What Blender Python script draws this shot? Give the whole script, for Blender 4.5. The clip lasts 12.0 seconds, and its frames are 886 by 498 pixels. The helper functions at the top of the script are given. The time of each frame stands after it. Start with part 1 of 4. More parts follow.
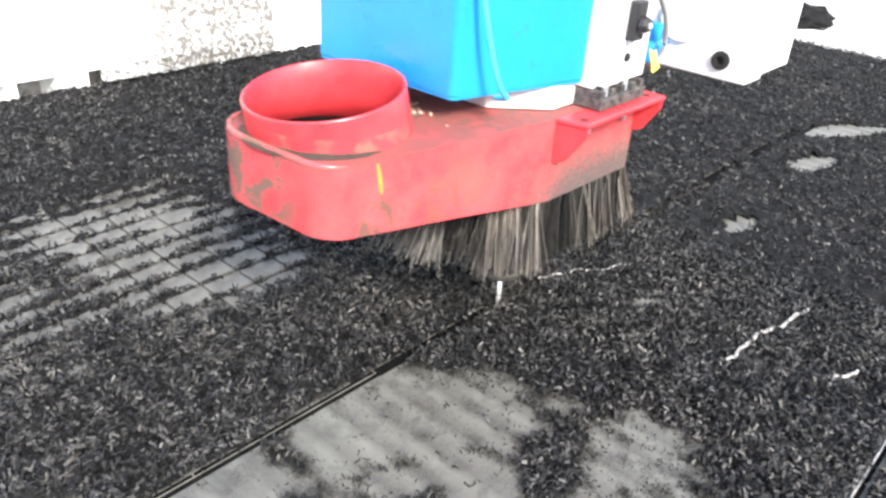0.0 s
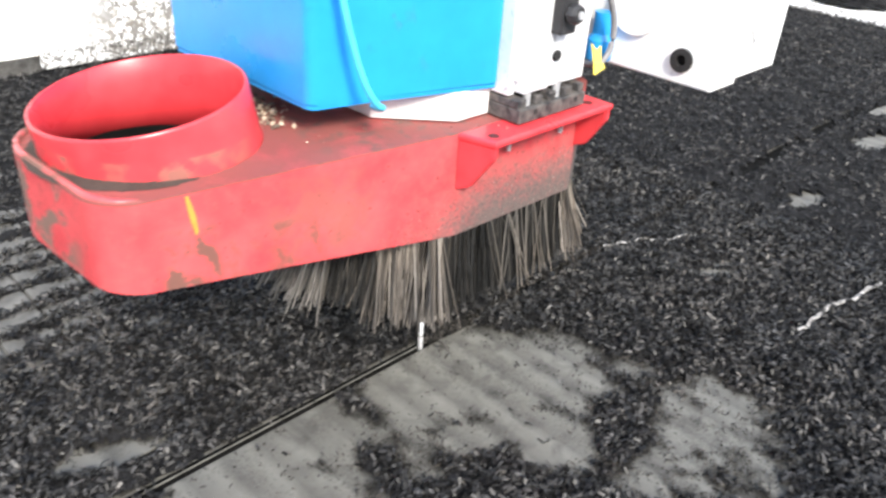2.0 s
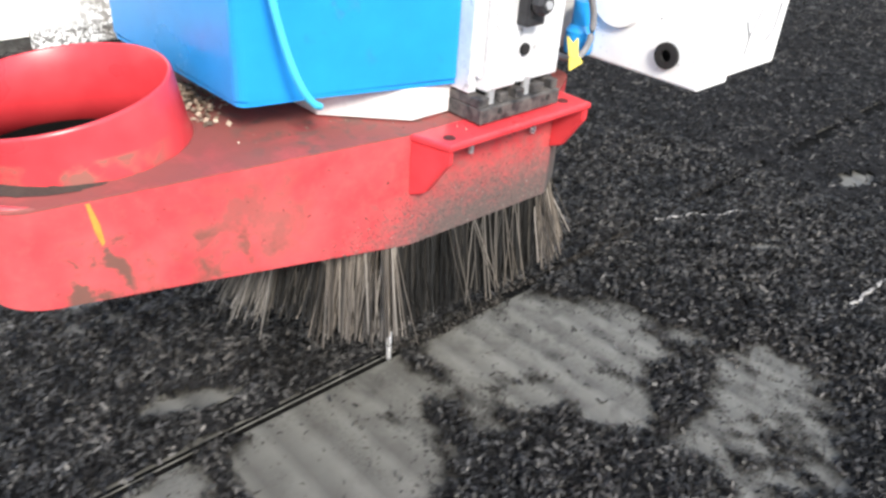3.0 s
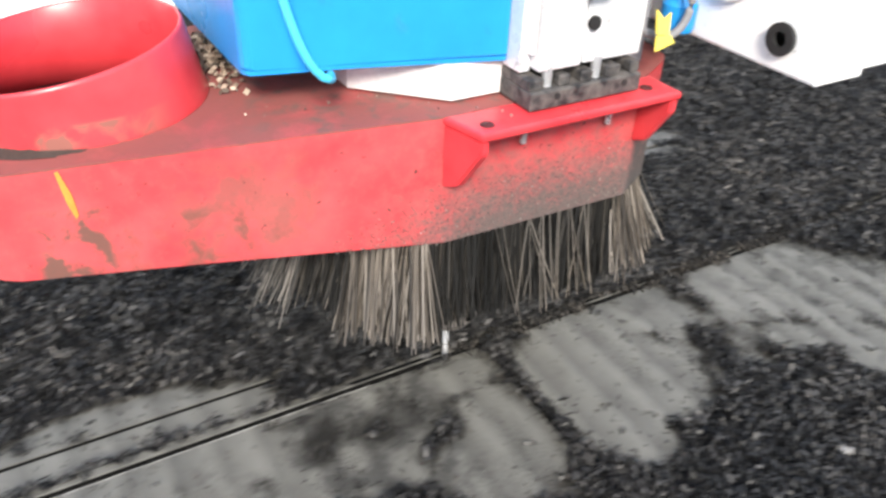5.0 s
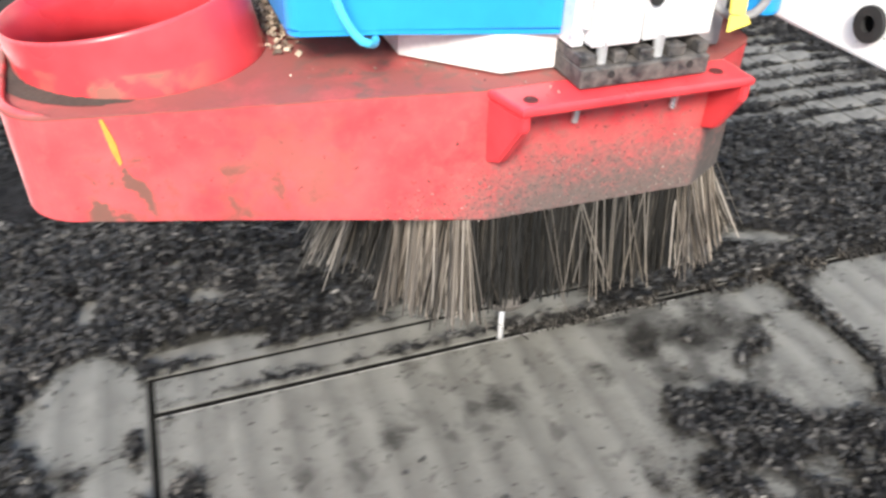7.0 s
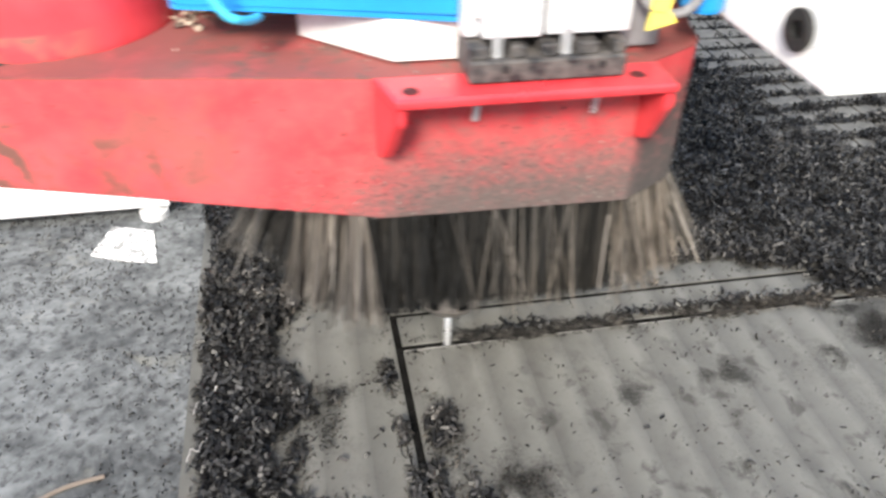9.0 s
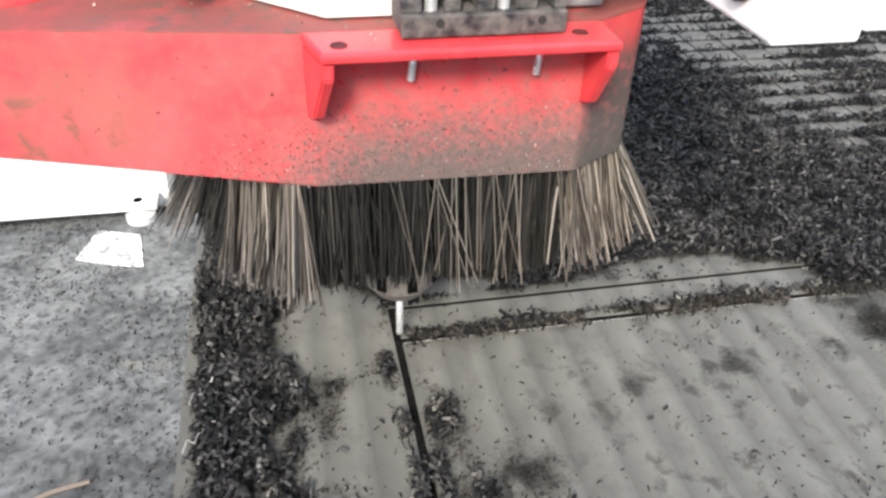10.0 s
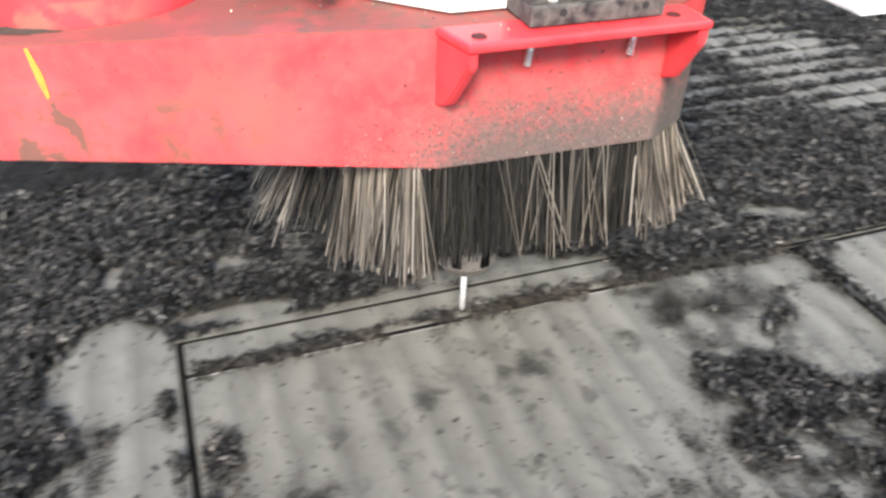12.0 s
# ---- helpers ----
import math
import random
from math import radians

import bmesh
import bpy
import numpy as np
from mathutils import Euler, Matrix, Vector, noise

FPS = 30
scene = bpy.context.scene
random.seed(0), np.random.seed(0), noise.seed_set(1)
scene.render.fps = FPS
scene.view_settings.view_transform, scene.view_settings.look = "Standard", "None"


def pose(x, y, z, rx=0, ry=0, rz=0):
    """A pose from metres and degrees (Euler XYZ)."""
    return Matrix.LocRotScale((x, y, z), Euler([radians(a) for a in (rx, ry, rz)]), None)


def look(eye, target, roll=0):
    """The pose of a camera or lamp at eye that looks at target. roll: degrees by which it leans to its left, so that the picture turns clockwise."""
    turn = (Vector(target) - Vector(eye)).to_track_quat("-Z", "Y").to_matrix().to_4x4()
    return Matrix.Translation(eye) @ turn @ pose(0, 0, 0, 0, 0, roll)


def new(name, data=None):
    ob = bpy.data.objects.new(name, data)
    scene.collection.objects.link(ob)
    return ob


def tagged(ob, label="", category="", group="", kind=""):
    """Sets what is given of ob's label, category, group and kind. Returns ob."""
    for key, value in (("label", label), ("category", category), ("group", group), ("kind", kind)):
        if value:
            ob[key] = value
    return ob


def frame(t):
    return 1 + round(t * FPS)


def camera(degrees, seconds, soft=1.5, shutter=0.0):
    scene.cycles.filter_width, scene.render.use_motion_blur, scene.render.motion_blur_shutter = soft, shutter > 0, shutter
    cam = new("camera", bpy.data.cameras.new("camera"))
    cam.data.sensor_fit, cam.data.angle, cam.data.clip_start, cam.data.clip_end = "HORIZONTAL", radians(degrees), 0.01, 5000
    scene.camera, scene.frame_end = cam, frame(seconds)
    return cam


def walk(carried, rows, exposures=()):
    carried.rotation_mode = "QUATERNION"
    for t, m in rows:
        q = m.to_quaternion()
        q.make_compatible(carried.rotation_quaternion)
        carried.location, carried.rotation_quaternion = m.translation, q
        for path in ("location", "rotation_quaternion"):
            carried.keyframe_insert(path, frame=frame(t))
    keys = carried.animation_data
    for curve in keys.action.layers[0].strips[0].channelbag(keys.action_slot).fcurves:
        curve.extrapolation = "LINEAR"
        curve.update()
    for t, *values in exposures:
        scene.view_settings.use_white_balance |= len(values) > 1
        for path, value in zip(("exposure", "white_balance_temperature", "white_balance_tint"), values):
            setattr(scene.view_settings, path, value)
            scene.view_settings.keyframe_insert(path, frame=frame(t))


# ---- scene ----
PATH = [
    (0.0, pose(0.4818, -0.4743, 0.5145, 61.29, -3.52, -47.27)),
    (0.5, pose(0.4749, -0.4696, 0.5101, 60.78, -3.84, -47.35)),
    (1.0, pose(0.4649, -0.4689, 0.5060, 60.45, -3.89, -46.76)),
    (1.5, pose(0.4562, -0.4652, 0.4947, 60.49, -3.61, -45.85)),
    (2.0, pose(0.4438, -0.4548, 0.4879, 60.14, -3.51, -44.62)),
    (2.5, pose(0.4234, -0.4508, 0.4860, 59.47, -3.66, -43.54)),
    (3.0, pose(0.3961, -0.4513, 0.4822, 58.79, -3.63, -42.38)),
    (5.0, pose(0.2684, -0.4435, 0.4646, 55.97, -2.01, -29.41)),
    (5.5, pose(0.2279, -0.4522, 0.4601, 55.78, -0.84, -24.87)),
    (6.0, pose(0.1810, -0.4528, 0.4607, 55.01, -0.26, -21.87)),
    (6.5, pose(0.1325, -0.4575, 0.4555, 54.94, -0.72, -21.37)),
    (7.0, pose(0.0670, -0.4583, 0.4582, 54.21, -1.02, -19.34)),
    (7.5, pose(0.0162, -0.4536, 0.4480, 54.22, -1.14, -17.44)),
    (7.7, pose(0.0036, -0.4548, 0.4475, 54.05, -1.13, -15.56)),
    (9.3, pose(-0.0622, -0.4614, 0.4451, 53.37, -1.09, -10.55)),
    (9.5, pose(-0.0624, -0.4614, 0.4451, 53.24, -1.09, -10.90)),
    (10.0, pose(-0.0703, -0.4626, 0.4267, 54.39, -1.80, -11.43)),
    (10.5, pose(-0.0653, -0.4649, 0.4255, 54.57, -1.86, -11.57)),
    (11.0, pose(-0.0520, -0.4665, 0.4298, 54.47, -2.11, -13.01)),
    (11.5, pose(-0.0120, -0.4644, 0.4316, 54.19, -1.88, -16.08)),
    (12.0, pose(0.0306, -0.4650, 0.4323, 54.45, -1.78, -19.67)),
]
cam = camera(59.23, 12.0, soft=2.6, shutter=1.0)
walk(cam, PATH, exposures=((0.0, 2.15, 6950, 8), (1.0, 2.05, 6950, 8), (2.0, 1.8, 6950, 8), (2.5, 1.58, 6900, 8), (3.0, 1.48, 6900, 8), (5.0, 1.56, 7000, 8), (7.0, 1.75, 7150, 8), (9.5, 1.65, 7150, 8), (10.5, 1.67, 7150, 8), (11.5, 1.86, 7200, 8), (12.0, 1.93, 7200, 8)))

# ---- light: a bright hall, daylight from a wide open front behind the camera ----
world = bpy.data.worlds.new("daylight")
scene.world = world
world.use_nodes = True
sky = world.node_tree.nodes.new("ShaderNodeTexSky")
sky.sky_type = "NISHITA"
sky.sun_disc = False
sky.sun_elevation, sky.sun_rotation = radians(37.6), radians(205.2)
world.node_tree.links.new(sky.outputs[0], world.node_tree.nodes["Background"].inputs[0])
world.node_tree.nodes["Background"].inputs[1].default_value = 0.15
sun = new("sun", bpy.data.lights.new("sun", "SUN"))
sun.data.energy, sun.data.angle, sun.data.color = 2.0, radians(14), (1.0, 0.97, 0.93)
sun.matrix_world = look((-0.47, -1.0, 0.85), (0, 0, 0))


# ---- materials ----
def material(name, color, rough=0.6, metal=0.0, scale=40.0, vary=0.25, bump=0.15, bump_scale=None, other=None, spec=0.5):
    """A surface with two scales of variation and a fine relief; other: a second colour in stains."""
    m = bpy.data.materials.new(name)
    m.use_nodes = True
    nt = m.node_tree
    bsdf = nt.nodes["Principled BSDF"]
    bsdf.inputs["Metallic"].default_value = metal
    bsdf.inputs["Specular IOR Level"].default_value = spec
    tc = nt.nodes.new("ShaderNodeTexCoord")
    fine, broad = nt.nodes.new("ShaderNodeTexNoise"), nt.nodes.new("ShaderNodeTexNoise")
    for n, s, d in ((fine, scale * 6, 6), (broad, scale, 4)):
        n.inputs["Scale"].default_value, n.inputs["Detail"].default_value = s, d
        nt.links.new(tc.outputs["Object"], n.inputs["Vector"])
    add = nt.nodes.new("ShaderNodeMath")
    add.operation = "MULTIPLY_ADD"
    add.inputs[1].default_value = 0.45
    nt.links.new(fine.outputs[0], add.inputs[0])
    half = nt.nodes.new("ShaderNodeMath")
    half.operation = "MULTIPLY"
    half.inputs[1].default_value = 0.55
    nt.links.new(broad.outputs[0], half.inputs[0])
    nt.links.new(half.outputs[0], add.inputs[2])
    ramp = nt.nodes.new("ShaderNodeValToRGB")
    lo = [c * (1 - vary) for c in color]
    hi = [min(1, c * (1 + vary)) for c in (other or color)]
    ramp.color_ramp.elements[0].position, ramp.color_ramp.elements[1].position = 0.35, 0.65
    ramp.color_ramp.elements[0].color, ramp.color_ramp.elements[1].color = (*lo, 1), (*hi, 1)
    nt.links.new(add.outputs[0], ramp.inputs[0])
    nt.links.new(ramp.outputs[0], bsdf.inputs["Base Color"])
    r = nt.nodes.new("ShaderNodeMapRange")
    r.inputs["To Min"].default_value, r.inputs["To Max"].default_value = max(0.03, rough - 0.12), min(1, rough + 0.12)
    nt.links.new(broad.outputs[0], r.inputs["Value"])
    nt.links.new(r.outputs[0], bsdf.inputs["Roughness"])
    b = nt.nodes.new("ShaderNodeBump")
    b.inputs["Strength"].default_value, b.inputs["Distance"].default_value = bump, 0.002
    nt.links.new(fine.outputs[0], b.inputs["Height"])
    nt.links.new(b.outputs[0], bsdf.inputs["Normal"])
    return m


def node(nt, kind, **values):
    n = nt.nodes.new(kind)
    for k, v in values.items():
        n.inputs[k.replace("_", " ")].default_value = v
    return n


def matte(nt, factor, amount=0.85):
    """Dust takes the gloss off: roughness rises where it lies."""
    bsdf = nt.nodes["Principled BSDF"]
    mix = nt.nodes.new("ShaderNodeMix")
    mix.data_type = "FLOAT"
    nt.links.new(factor, mix.inputs["Factor"])
    nt.links.new(bsdf.inputs["Roughness"].links[0].from_socket, mix.inputs[2])
    mix.inputs[3].default_value = amount
    nt.links.new(mix.outputs[0], bsdf.inputs["Roughness"])


def add_dust(m, colour, lo, hi, axis_from, axis_to, coverage=1.0, grain=160.0, x_from=None, x_to=None):
    """Settled dust over part of a painted surface: a ramp along a line in the thing's own space, broken up by noise."""
    nt = m.node_tree
    bsdf = nt.nodes["Principled BSDF"]
    old = bsdf.inputs["Base Color"].links[0].from_socket
    tc = nt.nodes.new("ShaderNodeTexCoord")
    a, b = Vector(axis_from), Vector(axis_to)
    way = (b - a) / (b - a).length_squared
    dot = nt.nodes.new("ShaderNodeVectorMath")
    dot.operation = "DOT_PRODUCT"
    sub = nt.nodes.new("ShaderNodeVectorMath")
    sub.operation = "SUBTRACT"
    sub.inputs[1].default_value = a
    nt.links.new(tc.outputs["Object"], sub.inputs[0])
    nt.links.new(sub.outputs[0], dot.inputs[0])
    dot.inputs[1].default_value = way
    n = node(nt, "ShaderNodeTexNoise", Scale=grain, Detail=8.0, Roughness=0.75)
    nt.links.new(tc.outputs["Object"], n.inputs["Vector"])
    s = nt.nodes.new("ShaderNodeMath")
    s.operation = "MULTIPLY_ADD"
    s.inputs[1].default_value = 2.6
    nt.links.new(n.outputs[0], s.inputs[0])
    ramp = dot.outputs["Value"]
    if x_from is not None:
        xyz = nt.nodes.new("ShaderNodeSeparateXYZ")
        nt.links.new(tc.outputs["Object"], xyz.inputs[0])
        along = node(nt, "ShaderNodeMapRange", From_Min=x_from, From_Max=x_to)
        nt.links.new(xyz.outputs[0], along.inputs["Value"])
        both = nt.nodes.new("ShaderNodeMath")
        both.operation = "MULTIPLY"
        nt.links.new(along.outputs[0], both.inputs[0])
        nt.links.new(ramp, both.inputs[1])
        ramp = both.outputs[0]
    nt.links.new(ramp, s.inputs[2])
    r = nt.nodes.new("ShaderNodeMapRange")
    r.inputs["From Min"].default_value, r.inputs["From Max"].default_value = 1.3 + lo, 1.3 + hi
    r.inputs["To Max"].default_value = coverage
    nt.links.new(s.outputs[0], r.inputs["Value"])
    mix = nt.nodes.new("ShaderNodeMix")
    mix.data_type = "RGBA"
    nt.links.new(r.outputs[0], mix.inputs["Factor"])
    nt.links.new(old, mix.inputs[6])
    mix.inputs[7].default_value = (*colour, 1)
    nt.links.new(mix.outputs[2], bsdf.inputs["Base Color"])
    matte(nt, r.outputs[0])
    return m


def stains(m, colour, where, scale, lo, hi, amount=0.85):
    """Blotches of old dirt; where: a box (low corner, high corner) in the thing's own space outside which they fade."""
    nt = m.node_tree
    bsdf = nt.nodes["Principled BSDF"]
    old = bsdf.inputs["Base Color"].links[0].from_socket
    tc = nt.nodes.new("ShaderNodeTexCoord")
    n = node(nt, "ShaderNodeTexNoise", Scale=scale, Detail=5.0, Roughness=0.6, Distortion=0.4)
    nt.links.new(tc.outputs["Object"], n.inputs["Vector"])
    r = node(nt, "ShaderNodeMapRange", From_Min=lo, From_Max=hi, To_Max=amount)
    nt.links.new(n.outputs[0], r.inputs["Value"])
    xyz = nt.nodes.new("ShaderNodeSeparateXYZ")
    nt.links.new(tc.outputs["Object"], xyz.inputs[0])
    last = r.outputs[0]
    for axis in range(3):
        a, b = where[0][axis], where[1][axis]
        if a is None:
            continue
        gap = node(nt, "ShaderNodeMapRange", From_Min=(b - a) / 2, From_Max=(b - a) / 2 * 0.75)
        off = nt.nodes.new("ShaderNodeMath")
        off.operation = "SUBTRACT"
        off.inputs[1].default_value = (a + b) / 2
        nt.links.new(xyz.outputs[axis], off.inputs[0])
        size = nt.nodes.new("ShaderNodeMath")
        size.operation = "ABSOLUTE"
        nt.links.new(off.outputs[0], size.inputs[0])
        nt.links.new(size.outputs[0], gap.inputs["Value"])
        mul = nt.nodes.new("ShaderNodeMath")
        mul.operation = "MULTIPLY"
        nt.links.new(last, mul.inputs[0])
        nt.links.new(gap.outputs[0], mul.inputs[1])
        last = mul.outputs[0]
    mix = nt.nodes.new("ShaderNodeMix")
    mix.data_type = "RGBA"
    nt.links.new(last, mix.inputs["Factor"])
    nt.links.new(old, mix.inputs[6])
    mix.inputs[7].default_value = (*colour, 1)
    nt.links.new(mix.outputs[2], bsdf.inputs["Base Color"])
    matte(nt, last)
    return m


def clumps(m, scale, dark, light):
    """Bunches of a few pieces lie paler or darker than the rest."""
    nt = m.node_tree
    bsdf = nt.nodes["Principled BSDF"]
    old = bsdf.inputs["Base Color"].links[0].from_socket
    tc = nt.nodes.new("ShaderNodeTexCoord")
    n = node(nt, "ShaderNodeTexNoise", Scale=scale, Detail=3.0, Roughness=0.6)
    nt.links.new(tc.outputs["Object"], n.inputs["Vector"])
    tone = nt.nodes.new("ShaderNodeValToRGB")
    tone.color_ramp.elements[0].position, tone.color_ramp.elements[1].position = 0.38, 0.64
    tone.color_ramp.elements[0].color, tone.color_ramp.elements[1].color = (*dark, 1), (*light, 1)
    nt.links.new(n.outputs[0], tone.inputs[0])
    mul = nt.nodes.new("ShaderNodeMix")
    mul.data_type, mul.blend_type = "RGBA", "MULTIPLY"
    mul.inputs["Factor"].default_value = 1.0
    nt.links.new(old, mul.inputs[6])
    nt.links.new(tone.outputs[0], mul.inputs[7])
    nt.links.new(mul.outputs[2], bsdf.inputs["Base Color"])
    return m


def island_colours(m, stops):
    """Each loose piece of a mesh takes one of these colours by chance: (share up to, colour)."""
    nt = m.node_tree
    bsdf = nt.nodes["Principled BSDF"]
    geo = nt.nodes.new("ShaderNodeNewGeometry")
    ramp = nt.nodes.new("ShaderNodeValToRGB")
    e = ramp.color_ramp.elements
    while len(e) < len(stops):
        e.new(0.5)
    for k, (pos, colour) in enumerate(stops):
        e[k].position, e[k].color = pos, (*colour, 1)
    nt.links.new(geo.outputs["Random Per Island"], ramp.inputs[0])
    tc = nt.nodes.new("ShaderNodeTexCoord")
    n = node(nt, "ShaderNodeTexNoise", Scale=5.0, Detail=4.0)
    nt.links.new(tc.outputs["Object"], n.inputs["Vector"])
    tone = nt.nodes.new("ShaderNodeValToRGB")
    tone.color_ramp.elements[0].position, tone.color_ramp.elements[1].position = 0.36, 0.66
    tone.color_ramp.elements[0].color, tone.color_ramp.elements[1].color = (0.62, 0.64, 0.68, 1), (1.2, 1.14, 1.08, 1)
    nt.links.new(n.outputs[0], tone.inputs[0])
    mul = nt.nodes.new("ShaderNodeMix")
    mul.data_type, mul.blend_type = "RGBA", "MULTIPLY"
    mul.inputs["Factor"].default_value = 1.0
    nt.links.new(ramp.outputs[0], mul.inputs[6])
    nt.links.new(tone.outputs[0], mul.inputs[7])
    nt.links.new(mul.outputs[2], bsdf.inputs["Base Color"])
    return m


def sheet_material():
    """Grey plastic faced in passes side by side: shallow bands across, smears of fine dust, scratches."""
    m = material("grey_sheet", (0.135, 0.132, 0.12), 0.5, scale=8, vary=0.12, bump=0.05)
    nt = m.node_tree
    bsdf = nt.nodes["Principled BSDF"]
    old = bsdf.inputs["Base Color"].links[0].from_socket
    tc = nt.nodes.new("ShaderNodeTexCoord")
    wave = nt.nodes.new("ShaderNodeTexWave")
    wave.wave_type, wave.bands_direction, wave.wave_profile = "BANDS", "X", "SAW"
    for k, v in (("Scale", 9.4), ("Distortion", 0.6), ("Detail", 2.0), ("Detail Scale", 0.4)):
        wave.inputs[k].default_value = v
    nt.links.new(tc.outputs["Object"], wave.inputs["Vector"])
    # the ridges' light and dark sides are put into the colour as well
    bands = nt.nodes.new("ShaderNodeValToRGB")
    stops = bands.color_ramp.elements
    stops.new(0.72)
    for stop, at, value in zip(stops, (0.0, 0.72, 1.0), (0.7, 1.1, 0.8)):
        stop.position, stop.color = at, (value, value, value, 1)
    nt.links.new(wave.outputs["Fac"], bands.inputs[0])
    relief = nt.nodes.new("ShaderNodeBump")
    relief.inputs["Strength"].default_value, relief.inputs["Distance"].default_value = 0.6, 0.003
    nt.links.new(bands.outputs[0], relief.inputs["Height"])
    nt.links.new(bsdf.inputs["Normal"].links[0].from_socket, relief.inputs["Normal"])
    nt.links.new(relief.outputs[0], bsdf.inputs["Normal"])
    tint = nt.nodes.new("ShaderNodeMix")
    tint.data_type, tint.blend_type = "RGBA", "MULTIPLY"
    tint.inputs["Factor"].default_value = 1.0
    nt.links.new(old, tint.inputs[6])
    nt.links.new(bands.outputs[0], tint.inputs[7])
    warp = nt.nodes.new("ShaderNodeMapping")
    warp.inputs["Scale"].default_value = (34, 22, 30)
    nt.links.new(tc.outputs["Object"], warp.inputs[0])
    n = node(nt, "ShaderNodeTexNoise", Scale=0.8, Detail=7.0, Roughness=0.62)
    nt.links.new(warp.outputs[0], n.inputs["Vector"])
    r = node(nt, "ShaderNodeMapRange", From_Min=0.5, From_Max=0.78, To_Max=0.62)
    nt.links.new(n.outputs[0], r.inputs["Value"])
    mix = nt.nodes.new("ShaderNodeMix")
    mix.data_type = "RGBA"
    nt.links.new(r.outputs[0], mix.inputs["Factor"])
    nt.links.new(tint.outputs[2], mix.inputs[6])
    mix.inputs[7].default_value = (0.045, 0.041, 0.037, 1)
    nt.links.new(mix.outputs[2], bsdf.inputs["Base Color"])
    # fine dark dust rubbed into the older stretch of the sheet
    stains(m, (0.03, 0.029, 0.027), ((0.37, None, None), (0.52, None, None)), 26, 0.44, 0.6, 0.8)
    stains(m, (0.04, 0.038, 0.034), ((0.06, -0.3, None), (0.36, -0.01, None)), 40, 0.54, 0.66, 0.75)
    stains(m, (0.03, 0.029, 0.027), ((0.68, -0.6, None), (1.2, 0.3, None)), 30, 0.5, 0.68, 0.6)
    return m


RED = material("red_plastic", (0.66, 0.04, 0.052), 0.3, scale=9, vary=0.1, bump=0.04, other=(0.7, 0.06, 0.07))
add_dust(RED, (0.2, 0.14, 0.1), 0.45, 1.2, (-0.3, 0, 0.3), (-0.335, -0.03, 0.278), 0.5, 40)
stains(RED, (0.17, 0.11, 0.08), ((-0.33, -0.09, 0.2755), (-0.2, 0.03, 0.292)), 42, 0.46, 0.58, 0.8)
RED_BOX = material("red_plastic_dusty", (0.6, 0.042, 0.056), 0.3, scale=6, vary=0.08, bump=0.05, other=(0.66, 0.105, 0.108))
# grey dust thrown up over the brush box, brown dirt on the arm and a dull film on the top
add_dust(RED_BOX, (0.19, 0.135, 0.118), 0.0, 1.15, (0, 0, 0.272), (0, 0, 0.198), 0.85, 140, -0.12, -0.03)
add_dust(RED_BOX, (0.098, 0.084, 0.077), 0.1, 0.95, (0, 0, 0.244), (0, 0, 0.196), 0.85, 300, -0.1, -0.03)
stains(RED_BOX, (0.066, 0.057, 0.053), ((0.088, -0.2, 0.12), (0.16, 0.3, 0.266)), 120, 0.2, 0.5, 0.93)
stains(RED_BOX, (0.11, 0.066, 0.044), ((-0.25, -0.2, 0.2), (-0.15, 0.0, 0.246)), 60, 0.48, 0.64, 0.75)
stains(RED_BOX, (0.095, 0.07, 0.05), ((-0.286, -0.2, 0.208), (-0.244, 0.0, 0.256)), 66, 0.46, 0.56, 0.85)
stains(RED_BOX, (0.22, 0.09, 0.07), ((-0.22, -0.2, 0.205), (-0.13, 0.0, 0.274)), 46, 0.46, 0.62, 0.6)
stains(RED_BOX, (0.13, 0.1, 0.075), ((-0.36, -0.03, 0.215), (-0.285, 0.2, 0.29)), 44, 0.47, 0.55, 0.9)
stains(RED_BOX, (0.19, 0.068, 0.056), ((None, None, 0.2765), (None, None, 0.2795)), 34, -0.1, 0.5, 0.85)
stains(RED_BOX, (0.05, 0.03, 0.025), ((-0.33, -0.2, 0.2), (0.1, 0.0, 0.275)), 210, 0.66, 0.7, 0.9)
stains(RED_BOX, (0.12, 0.09, 0.075), ((-0.175, -0.12, 0.2765), (0.12, 0.16, 0.2795)), 80, 0.5, 0.66, 0.7)
BLUE = material("blue_paint", (0.012, 0.27, 0.66), 0.3, scale=10, vary=0.08, bump=0.05)
stains(BLUE, (0.03, 0.16, 0.35), ((None, None, 0.3), (None, None, 0.7)), 55, 0.62, 0.75, 0.5)
CYAN = material("cyan_tube", (0.06, 0.5, 0.72), 0.4, scale=30, vary=0.1, bump=0.03)
WHITE = material("white_paint", (0.88, 0.88, 0.87), 0.4, scale=9, vary=0.05, bump=0.04)
stains(WHITE, (0.12, 0.11, 0.1), ((None, None, 0.29), (None, None, 0.36)), 230, 0.66, 0.7, 0.8)
SPLASHED = material("splashed_white_paint", (0.8, 0.8, 0.79), 0.5, scale=9, vary=0.05, bump=0.1)
stains(SPLASHED, (0.07, 0.062, 0.054), ((None, None, -1.0), (None, None, 2.0)), 75, 0.46, 0.53, 0.9)
stains(SPLASHED, (0.16, 0.145, 0.13), ((None, None, -1.0), (None, None, 2.0)), 160, 0.52, 0.58, 0.7)
PANEL = material("speckled_panel", (0.8, 0.8, 0.79), 0.5, scale=9, vary=0.05, bump=0.1)
stains(PANEL, (0.1, 0.09, 0.08), ((0.075, None, None), (0.9, None, None)), 95, 0.46, 0.52, 0.88)
